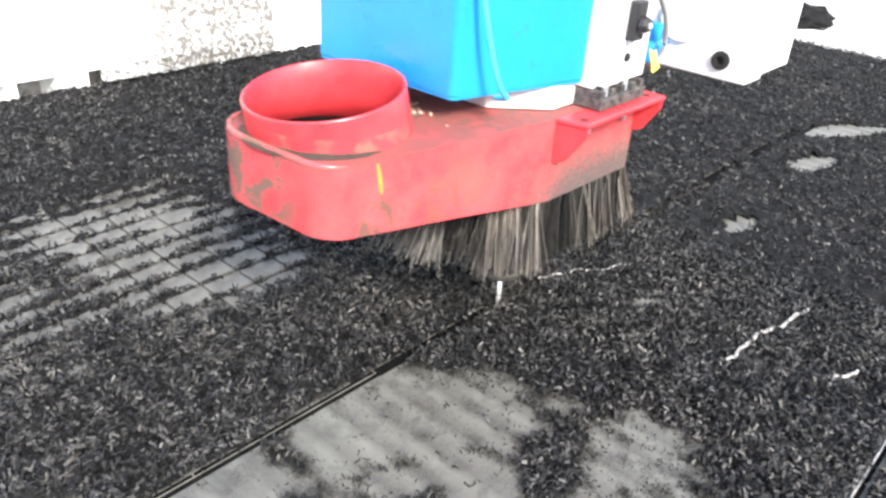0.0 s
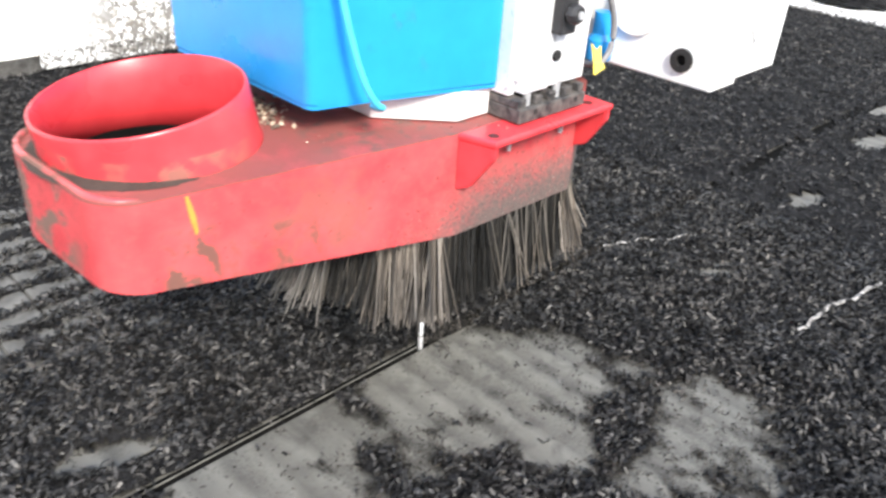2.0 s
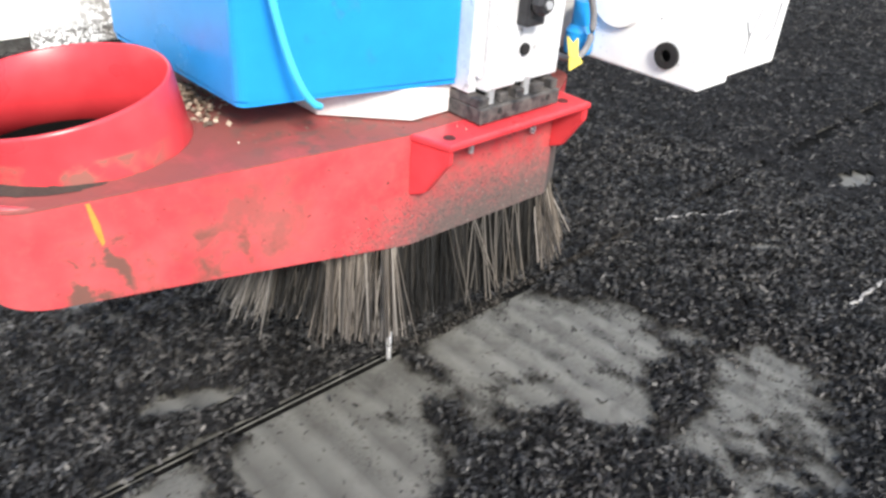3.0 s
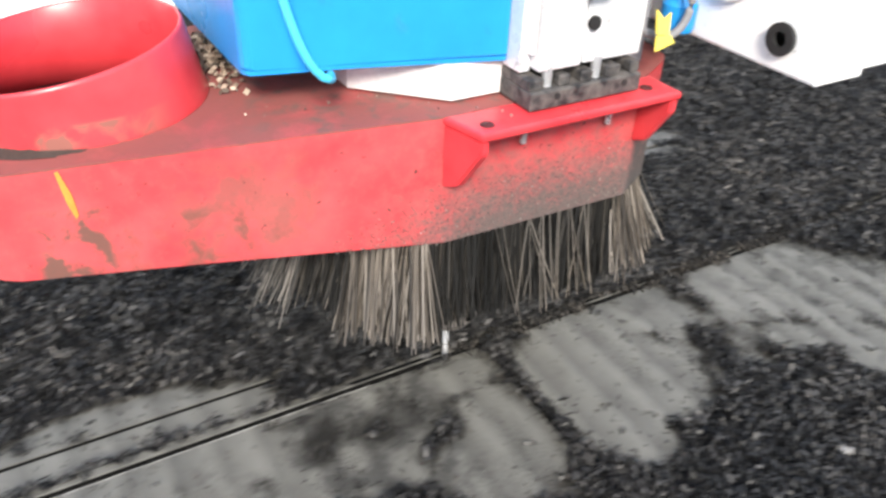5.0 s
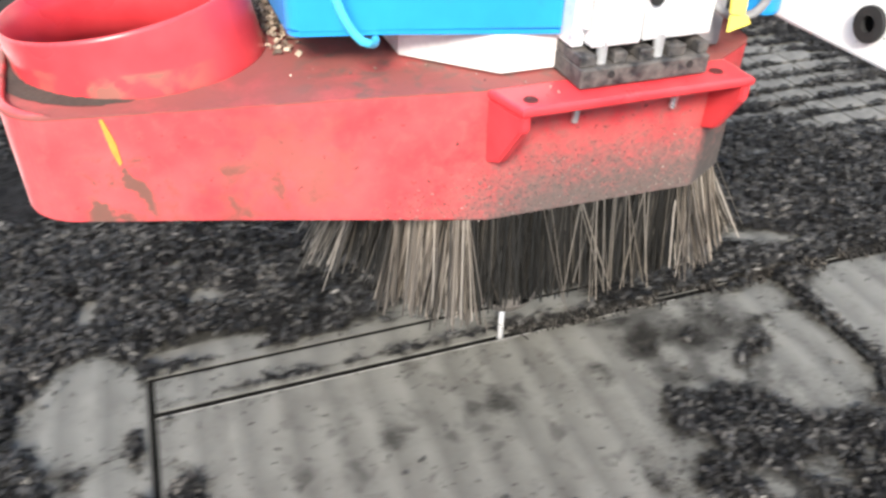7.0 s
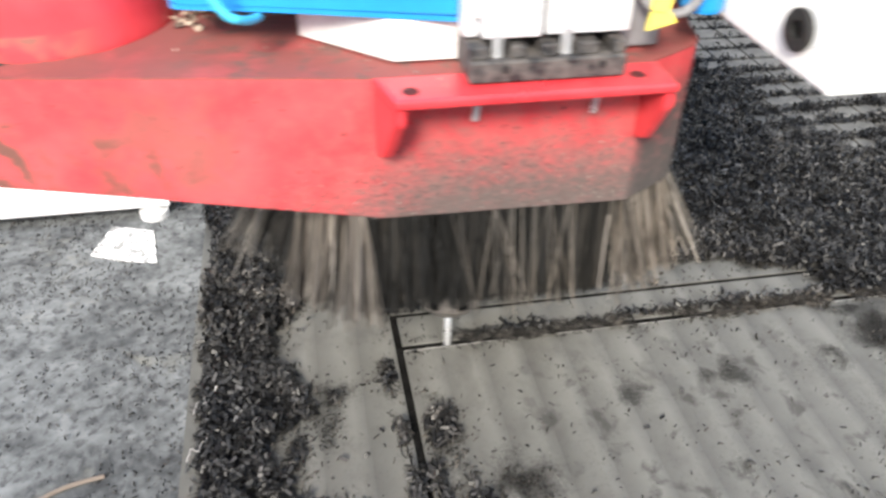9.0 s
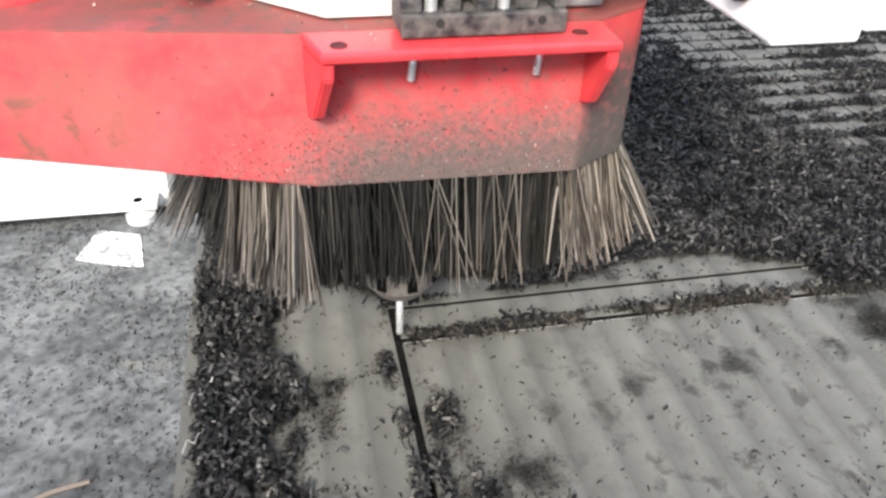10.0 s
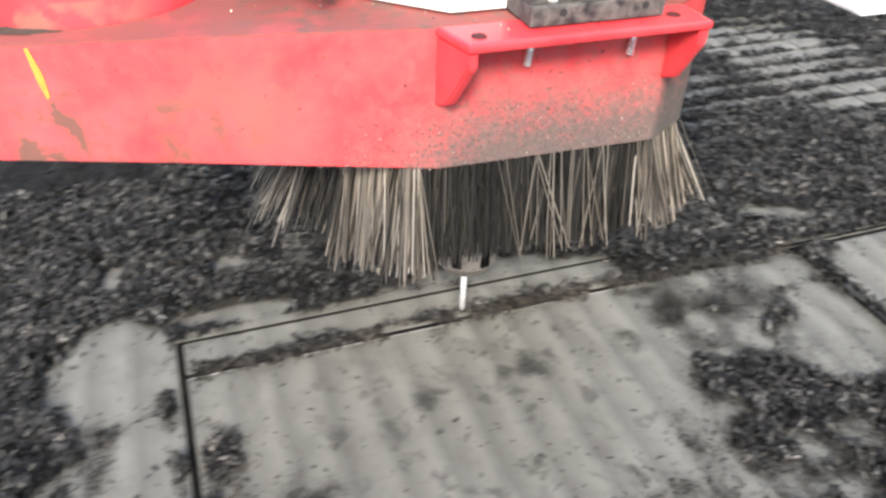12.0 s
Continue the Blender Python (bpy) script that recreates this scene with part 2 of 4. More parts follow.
stains(PANEL, (0.2, 0.18, 0.155), ((0.06, None, None), (0.9, None, None)), 60, 0.48, 0.6, 0.7)
stains(PANEL, (0.06, 0.055, 0.05), ((None, None, -0.08), (None, None, 0.06)), 110, 0.47, 0.54, 0.85)
ALU = material("brushed_aluminium", (0.8, 0.8, 0.81), 0.45, 0.35, scale=30, vary=0.1, bump=0.08)
stains(ALU, (0.3, 0.28, 0.25), ((None, None, 0.28), (None, None, 0.4)), 150, 0.62, 0.72, 0.6)
PLATE = material("milled_plate", (0.74, 0.73, 0.72), 0.5, 0.15, scale=40, vary=0.12, bump=0.1)
BLACK = material("black_anodised", (0.02, 0.02, 0.022), 0.55, scale=60, vary=0.4, bump=0.3)
stains(BLACK, (0.14, 0.125, 0.115), ((None, None, 0.27), (None, None, 0.31)), 130, 0.36, 0.62, 0.75)
STEEL = material("bright_steel", (0.85, 0.85, 0.86), 0.3, 0.7, scale=90, vary=0.06, bump=0.03)
DARKSTEEL = material("nut_steel", (0.2, 0.18, 0.165), 0.55, 0.4, scale=70, vary=0.3, bump=0.15)
RUBBER = material("black_rubber", (0.015, 0.015, 0.015), 0.7, scale=40, vary=0.3)
GREYHOSE = material("grey_hose", (0.22, 0.22, 0.23), 0.5, scale=40, vary=0.15)
YELLOW = material("yellow_tag", (0.74, 0.6, 0.1), 0.5, scale=50, vary=0.1)
STRIPE = material("yellow_wax_mark", (0.72, 0.28, 0.05), 0.6, scale=80, vary=0.15)
PENCIL = material("pencil_mark", (0.25, 0.25, 0.26), 0.7, scale=80, vary=0.2)
HOLE = material("shaded_red_hole", (0.09, 0.012, 0.012), 0.8, scale=60, vary=0.3)
MUD = material("brown_dust", (0.05, 0.038, 0.03), 0.95, scale=60, vary=0.3, bump=0.5)
PALE = island_colours(material("pale_chip", (0.5, 0.45, 0.4), 0.7), ((0.0, (0.55, 0.46, 0.37)), (0.35, (0.26, 0.195, 0.15)), (1.0, (0.05, 0.04, 0.033))))
BRISTLE = island_colours(material("pale_bristle", (0.2, 0.17, 0.14), 0.55), ((0.0, (0.02, 0.017, 0.014)), (0.3, (0.08, 0.068, 0.056)), (0.65, (0.2, 0.172, 0.145)), (1.0, (0.36, 0.32, 0.275))))
GREYED = island_colours(material("greyed_bristle", (0.1, 0.09, 0.08), 0.55), ((0.0, (0.02, 0.018, 0.016)), (0.4, (0.07, 0.063, 0.054)), (0.7, (0.17, 0.155, 0.135)), (1.0, (0.34, 0.31, 0.28))))
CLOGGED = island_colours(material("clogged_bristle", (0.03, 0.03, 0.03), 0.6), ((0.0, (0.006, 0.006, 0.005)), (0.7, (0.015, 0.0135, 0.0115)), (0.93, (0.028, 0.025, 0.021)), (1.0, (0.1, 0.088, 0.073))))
STRAY = island_colours(material("stray_bristle", (0.3, 0.26, 0.22), 0.5), ((0.0, (0.09, 0.078, 0.064)), (1.0, (0.28, 0.245, 0.205))))
STUCK = island_colours(material("stuck_crumb", (0.1, 0.09, 0.08), 0.7, bump=0.05), ((0.0, (0.05, 0.04, 0.035)), (0.5, (0.11, 0.092, 0.08)), (0.9, (0.2, 0.17, 0.15)), (1.0, (0.5, 0.45, 0.4))))
# near black that stands in for shade in deep or narrow places
SHADE_BLACK = material("shade_fill", (0.004, 0.004, 0.004), 0.95, scale=80, vary=0.4, spec=0.08)
FLOOR = material("dusty_concrete", (0.07, 0.076, 0.082), 0.9, scale=7, vary=0.45, bump=0.8, other=(0.135, 0.142, 0.146))
stains(FLOOR, (0.03, 0.03, 0.034), ((None, None, -2), (None, None, 2)), 55, 0.5, 0.66, 0.8)
stains(FLOOR, (0.2, 0.195, 0.17), ((None, None, -2), (None, None, 2)), 9, 0.58, 0.72, 0.6)
TABLE = material("table_edge", (0.02, 0.02, 0.02), 0.8, scale=20, vary=0.3)
WALL = material("white_wall", (0.82, 0.82, 0.81), 0.8, scale=4, vary=0.04)
PAPER = material("white_paper", (0.85, 0.85, 0.85), 0.7, scale=60, vary=0.05)
stains(PAPER, (0.2, 0.2, 0.2), ((None, None, -2), (None, None, 2)), 60, 0.5, 0.56, 0.9)
GRIMY = material("grimy_pale_plastic", (0.3, 0.29, 0.28), 0.7, scale=60, vary=0.5)
DUSTY = island_colours(material("dusty_chip", (0.05, 0.047, 0.043), 0.7, bump=0.05, spec=0.2), ((0.0, (0.008, 0.008, 0.007)), (0.6, (0.024, 0.022, 0.02)), (1.0, (0.085, 0.078, 0.07))))
CHIP = island_colours(material("dark_chip", (0.03, 0.03, 0.034), 0.46, bump=0.05, spec=0.3), ((0.0, (0.004, 0.004, 0.0041)), (0.5, (0.018, 0.018, 0.0182)), (0.88, (0.045, 0.0445, 0.0445)), (1.0, (0.095, 0.092, 0.089))))
clumps(CHIP, 48.0, (0.34, 0.34, 0.36), (1.9, 1.88, 1.84))
# darker than the chips, so its colour carries the shade between them
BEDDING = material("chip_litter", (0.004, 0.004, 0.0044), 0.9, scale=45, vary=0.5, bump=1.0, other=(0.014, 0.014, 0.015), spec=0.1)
GROOVE_SHADE = material("groove_shade", (0.004, 0.0039, 0.0037), 0.95, scale=60, vary=0.5, bump=0.6, other=(0.009, 0.0086, 0.008), spec=0.05)
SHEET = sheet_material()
PAD = material("pad_plastic", (0.11, 0.107, 0.099), 0.55, scale=14, vary=0.38, bump=0.05)


# ---- building helpers ----
def part(name, bm, mat, parent=None, label="", smooth=False):
    me = bpy.data.meshes.new(name)
    bmesh.ops.recalc_face_normals(bm, faces=bm.faces)
    bm.to_mesh(me)
    bm.free()
    me.materials.append(mat)
    if smooth:
        me.shade_smooth()
    ob = new(name, me)
    ob.parent = parent
    return tagged(ob, label) if label else ob


def box(x0, y0, z0, x1, y1, z1, bevel=0.0):
    bm = bmesh.new()
    bmesh.ops.create_cube(bm, size=1, matrix=Matrix.LocRotScale(((x0 + x1) / 2, (y0 + y1) / 2, (z0 + z1) / 2), None, (x1 - x0, y1 - y0, z1 - z0)))
    if bevel:
        bmesh.ops.bevel(bm, geom=bm.edges[:], offset=bevel, segments=2, affect="EDGES", profile=0.5)
    return bm


def prism(points, z0, z1, bevel=0.0):
    """A plate of that outline (x, y) from z0 to z1, its rim rounded. z0 and z1 may be functions of x and y."""
    low = z0 if callable(z0) else (lambda x, y: z0)
    high = z1 if callable(z1) else (lambda x, y: z1)
    bm = bmesh.new()
    a = [bm.verts.new((x, y, low(x, y))) for x, y in points]
    b = [bm.verts.new((x, y, high(x, y))) for x, y in points]
    bm.faces.new(a[::-1])
    bm.faces.new(b)
    n = len(points)
    for i in range(n):
        bm.faces.new((a[i], a[(i + 1) % n], b[(i + 1) % n], b[i]))
    if bevel:
        rim = [e for e in bm.edges if (e.verts[0] in a) == (e.verts[1] in a)]
        bmesh.ops.bevel(bm, geom=rim, offset=bevel, segments=3, affect="EDGES", profile=0.5)
    return bm


def rounded(points, radii, steps=8):
    """An outline with its corners rounded."""
    out = []
    n = len(points)
    for i, p in enumerate(points):
        p, a, b = Vector(p), Vector(points[i - 1]), Vector(points[(i + 1) % n])
        r = radii[i]
        if not r:
            out.append(tuple(p))
            continue
        u, v = (a - p).normalized(), (b - p).normalized()
        half = u.angle(v) / 2
        cut = r / math.tan(half)
        c = p + (u + v).normalized() * r / math.sin(half)
        s, e = p + u * cut - c, p + v * cut - c
        turn = s.angle_signed(e)
        for k in range(steps + 1):
            q = s.copy()
            q.rotate(Matrix.Rotation(-turn * k / steps, 2))
            out.append((c.x + q.x, c.y + q.y))
    return out


def tube(points, radius, sides=10):
    """A bent round bar along points."""
    bm = bmesh.new()
    pts = [Vector(p) for p in points]
    rings = []
    for i, p in enumerate(pts):
        d = (pts[min(i + 1, len(pts) - 1)] - pts[max(i - 1, 0)]).normalized()
        q = d.to_track_quat("Z", "Y")
        rings.append([bm.verts.new(p + q @ Vector((radius * math.cos(2 * math.pi * k / sides), radius * math.sin(2 * math.pi * k / sides), 0))) for k in range(sides)])
    for r, s in zip(rings, rings[1:]):
        for k in range(sides):
            bm.faces.new((r[k], r[(k + 1) % sides], s[(k + 1) % sides], s[k]))
    bm.faces.new(rings[0][::-1])
    bm.faces.new(rings[-1])
    return bm


def lathe(profile, centre=(0, 0, 0), axis="Z", sides=48):
    """A turned body: profile of (radius, height), closed where the radius is 0."""
    bm = bmesh.new()
    rings = []
    for r, h in profile:
        rings.append([bm.verts.new((r * math.cos(2 * math.pi * k / sides), r * math.sin(2 * math.pi * k / sides), h)) for k in range(sides)])
    for a, b in zip(rings, rings[1:]):
        for k in range(sides):
            bm.faces.new((a[k], a[(k + 1) % sides], b[(k + 1) % sides], b[k]))
    turn = {"Z": Matrix.Identity(4), "X": Matrix.Rotation(radians(90), 4, "Y"), "Y": Matrix.Rotation(radians(90), 4, "X")}[axis]
    bmesh.ops.remove_doubles(bm, verts=bm.verts, dist=1e-6)
    bmesh.ops.transform(bm, matrix=Matrix.Translation(centre) @ turn, verts=bm.verts)
    return bm


def bezier(a, b, c, d, n=14):
    a, b, c, d = (Vector(p) for p in (a, b, c, d))
    return [a * (1 - t) ** 3 + b * 3 * t * (1 - t) ** 2 + c * 3 * t * t * (1 - t) + d * t ** 3 for t in (i / n for i in range(n + 1))]


def thing(name, label, category, group="", kind=""):
    return tagged(new(name), label, category, group, kind)


# ---- noise over the bed, for where the chips lie ----
def lattice(ix, iy, seed):
    h = np.sin(ix * 127.1 + iy * 311.7 + seed * 74.7) * 43758.5453
    return h - np.floor(h)


def value_noise(x, y, seed):
    ix, iy = np.floor(x), np.floor(y)
    fx, fy = x - ix, y - iy
    fx, fy = fx * fx * (3 - 2 * fx), fy * fy * (3 - 2 * fy)
    a, b = lattice(ix, iy, seed), lattice(ix + 1, iy, seed)
    c, d = lattice(ix, iy + 1, seed), lattice(ix + 1, iy + 1, seed)
    return (a + (b - a) * fx) * (1 - fy) + (c + (d - c) * fx) * fy


def fbm(x, y, seed, octaves=4):
    total, gain = 0, 0.5
    for o in range(octaves):
        total = total + gain * (value_noise(x * 2 ** o, y * 2 ** o, seed + o) * 2 - 1)
        gain *= 0.55
    return total


# bare patches of the sheet: centre x, y, half length, half width, turn in degrees
SWEPT = (
    (0.20, -0.10, 0.19, 0.12, -10), (0.33, -0.055, 0.085, 0.075, -25), (0.12, -0.07, 0.12, 0.085, 0),
    (-0.05, 0.02, 0.038, 0.055, 0), (-0.031, -0.1, 0.02, 0.065, 0),
    (0.17, 0.024, 0.15, 0.024, 0), (-0.05, 0.137, 0.01, 0.018, -20), (0.05, 0.062, 0.045, 0.01, 0), (0.30, 0.03, 0.08, 0.026, 0), (0.27, 0.058, 0.07, 0.014, 0),
    (0.665, -0.09, 0.075, 0.06, -25), (0.62, -0.14, 0.05, 0.03, -45), (0.70, -0.03, 0.08, 0.026, -12),
)
SWEPT_FAR = (
    (0.545, -0.095, 0.03, 0.07, 0), (0.51, -0.125, 0.04, 0.035, -30), (0.54, -0.03, 0.04, 0.022, 0), (0.425, -0.085, 0.045, 0.035, 0), (0.615, -0.075, 0.035, 0.055, 0), (0.40, -0.03, 0.07, 0.025, 0),
    (0.935, -0.085, 0.125, 0.062, -33), (0.855, -0.035, 0.045, 0.032, -10), (0.845, -0.125, 0.035, 0.02, -30), (0.75, -0.02, 0.03, 0.018, 0), (0.90, -0.165, 0.035, 0.045, 0), (0.98, -0.13, 0.05, 0.035, -20), (0.60, 0.055, 0.04, 0.014, -20),
    (1.96, -0.09, 0.05, 0.02, -20), (2.2, -0.06, 0.1, 0.028, -30), (1.6, -0.11, 0.03, 0.01, -10), (1.29, -0.13, 0.03, 0.01, -30),
)
# here they lie thin and streaky
THIN = ((0.98, -0.29, 0.13, 0.08, 20, 0.56), (1.03, -0.25, 0.09, 0.05, 0, 0.56), (0.83, -0.1, 0.06, 0.06, 0, 0.56), (1.32, -0.135, 0.045, 0.02, -30, 0.56), (0.48, -0.04, 0.06, 0.05, 0, 0.56), (0.30, -0.22, 0.2, 0.05, 0, 0.56), (-0.07, -0.12, 0.05, 0.08, 0, 0.56), (0.06, 0.17, 0.14, 0.07, 5, 0.17), (-0.03, 0.25, 0.08, 0.06, 0, 0.14))
ALONG_B, ALONG_A, ACROSS_1, ACROSS_2, LOW = 0.0, 0.0403, 0.0, 0.5775, -0.426
X0, X1, Y0, Y1 = -0.165, 2.95, -1.3, 1.07
FIELD, PITCH = (0.43, 1.1, 0.19, 0.75), 0.04


def cover(x, y):
    """How thick the chips lie: above 0 they hide the sheet."""
    c = 0.52 + 0.42 * fbm(x * 17, y * 8, 3) + 0.5 * fbm(x * 62, y * 44, 11, 3)
    bare = np.zeros_like(x)
    for cx, cy, a, b, turn in SWEPT + SWEPT_FAR:
        s, k = math.sin(radians(turn)), math.cos(radians(turn))
        u, v = (x - cx) * k + (y - cy) * s, -(x - cx) * s + (y - cy) * k
        d = np.sqrt((u / a) ** 2 + (v / b) ** 2)
        bare = np.maximum(bare, np.clip((1.6 - d) / 1.0, 0, 1))
    for cx, cy, a, b, turn, most in THIN:
        s, k = math.sin(radians(turn)), math.cos(radians(turn))
        u, v = (x - cx) * k + (y - cy) * s, -(x - cx) * s + (y - cy) * k
        bare = np.maximum(bare, most * np.clip((1.5 - np.sqrt((u / a) ** 2 + (v / b) ** 2)) / 0.9, 0, 1))
    c = c - 1.28 * bare
    # the rim of the sheet, and the ridge thrown up along the cut
    c = c - 1.1 * np.clip(1 - (x - X0) / 0.02, 0, 1) * (np.abs(y) < 0.2)
    c = c + 0.75 * np.exp(-((y - 0.0095) / 0.0035) ** 2) * np.clip((x - 0.02) * 15, 0, 1) * np.clip((0.42 - x) * 8, 0, 1)
    c = c - 3 * np.exp(-(y / np.where(x > 1.2, 0.0045, np.where(x > 0.93, 0.0038, np.where(x > 0.45, 0.003, 0.0023)))) ** 2) * (x > -0.002) * np.where(x > 1.2, np.clip(0.5 + 0.7 * fbm(x * 21, y * 5, 71, 2), 0, 1), 1) * np.clip((2.2 - x) * 4, 0, 1)
    c = c - 3 * np.exp(-((y - ALONG_A) / 0.0019) ** 2) * (x > -0.002) * np.clip((0.45 - x) * 8, 0, 1)
    c = c - 1.5 * np.exp(-(x / 0.0034) ** 2) * (y < ALONG_A) * np.clip(0.75 + 1.6 * fbm(x * 40, y * 40, 31, 2), 0, 1)
    c = c + 1.7 * np.exp(-((x - ACROSS_2) / 0.0045) ** 2) * np.clip((y + 0.22) * 20, 0, 1) * np.clip((-0.01 - y) * 40, 0, 1) * np.clip(0.8 + 1.2 * fbm(x * 30, y * 50, 37, 2), 0, 1)
    c = c - 1.6 * np.exp(-((y - LOW) / 0.005) ** 2) * np.clip((x - 1.07) * 30, 0, 1) * np.clip((1.36 - x) * 30, 0, 1)
    c = c + 0.9 * np.exp(-((y + 0.085) / 0.02) ** 2 - ((x - 0.018) / 0.012) ** 2)
    # the pads stand nearly clear
    fx0, fx1, fy0, fy1 = FIELD
    inside = np.clip((x - fx0) * 9, 0, 1) * np.clip((fx1 - x) * 9, 0, 1) * np.clip((y - fy0) * 14, 0, 1) * np.clip((fy1 - y) * 14, 0, 1)
    inside = inside * (1 - np.clip((y - 0.57) * 15, 0, 1) * np.clip((x - 0.62) * 10, 0, 1))
    s, k = math.sin(radians(-58)), math.cos(radians(-58))
    u, v = (x - 0.935) * k + (y - 0.37) * s, -(x - 0.935) * s + (y - 0.37) * k
    clear = np.clip(1.55 - np.sqrt((u / 0.19) ** 2 + (v / 0.11) ** 2), 0, 1)
    ridge = np.cos(2 * math.pi * ((y - fy0) / PITCH - 0.5))
    return c - inside * (0.34 + 0.14 * (x < 0.66) - 0.42 * np.clip((y - 0.43) * 8, 0, 1) * np.clip((x - 0.6) * 8, 0, 1) + 0.55 * clear + 0.42 * ridge + 0.6 * fbm(x * 7, y * 9, 21, 2))


def heap(x, y):
    """The chips lie in small humps and hollows."""
    return 0.0085 * np.clip(fbm(x * 46, y * 40, 91, 3) + 0.12, 0, 1) * (1 - np.exp(-(y / 0.014) ** 2))


# ---- hall ----
def hall():
    ob = part("floor", box(-8, -8, -0.75, 12, 9, -0.65), FLOOR)
    tagged(ob, "dusty grey concrete floor with scattered chips", "floor", kind="structure")
    for name, b in (("wall_north", (-8, 5.0, -0.65, 12, 5.2, 4.5)), ("wall_west", (-8.2, -8, -0.65, -8, 9, 4.5)), ("wall_east", (5.0, -8, -0.65, 5.2, 9, 4.5)), ("wall_south", (-8, -8.2, -0.65, 5.0, -8, 2.6))):
        tagged(part(name, box(*b), WALL), "plain white wall of the hall", "wall", kind="structure")


def slab(x0, y0, x1, y1, sheet):
    part("panel", box(x0, y0, -0.0185, x1, y1, 0.0, 0.0007), SHEET, sheet)


def bed():
    table = thing("table", "machine bed with a dark top and white legs", "machine bed", kind="structure")
    part("bed_top", box(X0, Y0, -0.09, X1, Y1, -0.019), TABLE, table)
    for x in (X0 + 0.1, X1 - 0.2):
        for y in (Y0 + 0.1, Y1 - 0.2):
            part("leg", box(x, y, -0.65, x + 0.1, y + 0.1, -0.09), WHITE, table)
    sheet = thing("sheet", "grey plastic sheet with routed grooves, covered with chips", "sheet", kind="structure")
    g, h, far = 0.0031, 0.0021, 2.25
    ell = [(X0, Y0), (ACROSS_1 - g, Y0), (ACROSS_1 - g, ALONG_A + h), (X1, ALONG_A + h), (X1, Y1), (X0, Y1)]
    part("panel", prism(ell, -0.0185, 0.0), SHEET, sheet)
    slab(ACROSS_1 + g, ALONG_B + g, far, ALONG_A - h, sheet)
    for x0, x1 in ((ACROSS_1 + g, ACROSS_2 - g), (ACROSS_2 + g, far)):
        slab(x0, LOW + h, x1, ALONG_B - g, sheet)
        slab(x0, Y0, x1, LOW - h, sheet)
    slab(far + 0.004, Y0, X1, ALONG_A - h, sheet)
    # a black filling stands in for shade and chips in the grooves
    for b in ((ACROSS_1 - g, ALONG_B - g, far, ALONG_B + g), (ACROSS_1 - g, ALONG_A - h, far, ALONG_A + h), (ACROSS_1 - g, Y0, ACROSS_1 + g, ALONG_A + h), (ACROSS_2 - g, Y0, ACROSS_2 + g, ALONG_B - g), (ACROSS_1 + g, LOW - h, far, LOW + h)):
        z = -0.0013 - 0.0003 * (b[3] - b[1] > 0.1)
        part("groove_shade", box(b[0], b[1], -0.0182, b[2], b[3], z), GROOVE_SHADE, sheet, "black filling for shade and chips in the groove")
    # black strips paint the shaded line that the cut draws through the chips
    for x0, x1, low, high in ((0.45, 0.938, g + 0.0001, 0.0065), (0.94, 1.218, -0.005, 0.0075), (1.22, 1.45, -0.0085, 0.0085), (1.452, 2.2, -0.015, 0.015)):
        part("shade_strip", box(x0, ALONG_B + low, 0.0005, x1, ALONG_B + high, 0.0009), SHADE_BLACK, sheet, "black strip for the shaded line of the cut")
    # pale lines stand in for light caught on the groove edges
    part("lit_edge", tube([(0.004 + 0.02 * k, ALONG_B - g - 0.0004 + 0.0004 * noise.noise(Vector((k * 0.9, 0, 0))), 0.0002) for k in range(24)], 0.0003, 5), GRIMY, sheet, "thin pale line for the light on the cut edge")
    part("lit_edge", tube([(1.08 + 0.014 * k, LOW + h + 0.0012 + 0.0008 * noise.noise(Vector((k * 0.9, 3, 0))), 0.001) for k in range(20)], 0.0014, 5), GRIMY, sheet, "pale line for the light on the cut edge")
    # raised pads in rows
    fx0, fx1, fy0, fy1 = FIELD
    mesh = None
    for r in range(int((fy1 - fy0) / PITCH)):
        y = fy0 + PITCH * (r + 0.5)
        for k in range(int((fx1 - fx0) / 0.052)):
            x = fx0 + 0.052 * (k + 0.5)
            if y > 0.4 and x > 1.06 - (y - 0.4) * 1.2:
                continue
            if mesh is None:
                ob = part("pad", box(-0.0243, -0.0165, 0.0005, 0.0243, 0.0165, 0.0047, 0.001), PAD, sheet)
                ob.location, mesh = (x, y, 0), ob.data
            else:
                ob = new("pad", mesh)
                ob.parent, ob.location = sheet, (x, y, 0)


def back_rail():
    """The low white side rail along the bed's back, with slots through its foot."""
    rail = thing("side_rail", "low white painted side rail with dark slots behind the bed", "machine rail", kind="structure")
    y0, y1, xs = Y1 + 0.004, Y1 + 0.09, (-0.1, 0.62, 0.99, 1.012, 1.085, 1.15, 1.225, 1.27)
    part("top_bar", box(-0.1, y0, 0.032, 1.27, y1, 0.42, 0.003), WHITE, rail)
    part("bottom_bar", box(-0.1, y0, -0.65, 3.4, y1, -0.03, 0.003), WHITE, rail)
    for a, b in ((xs[0], xs[1]), (xs[2], xs[3]), (xs[4], xs[5]), (xs[6], xs[7])):
        part("web", box(a, y0, -0.028, b, y1, 0.032), WHITE, rail)
    part("slot_back", box(0.6, y1 + 0.004, -0.03, 1.24, y1 + 0.01, 0.034), GRIMY, rail, "dull grey metal behind the slots")
    end = thing("end_rail", "white end rail of the bed splashed with chips", "machine rail", kind="structure")
    part("bar", box(X1 + 0.004, -1.3, -0.65, X1 + 0.09, Y1, 0.012, 0.003), SPLASHED, end)


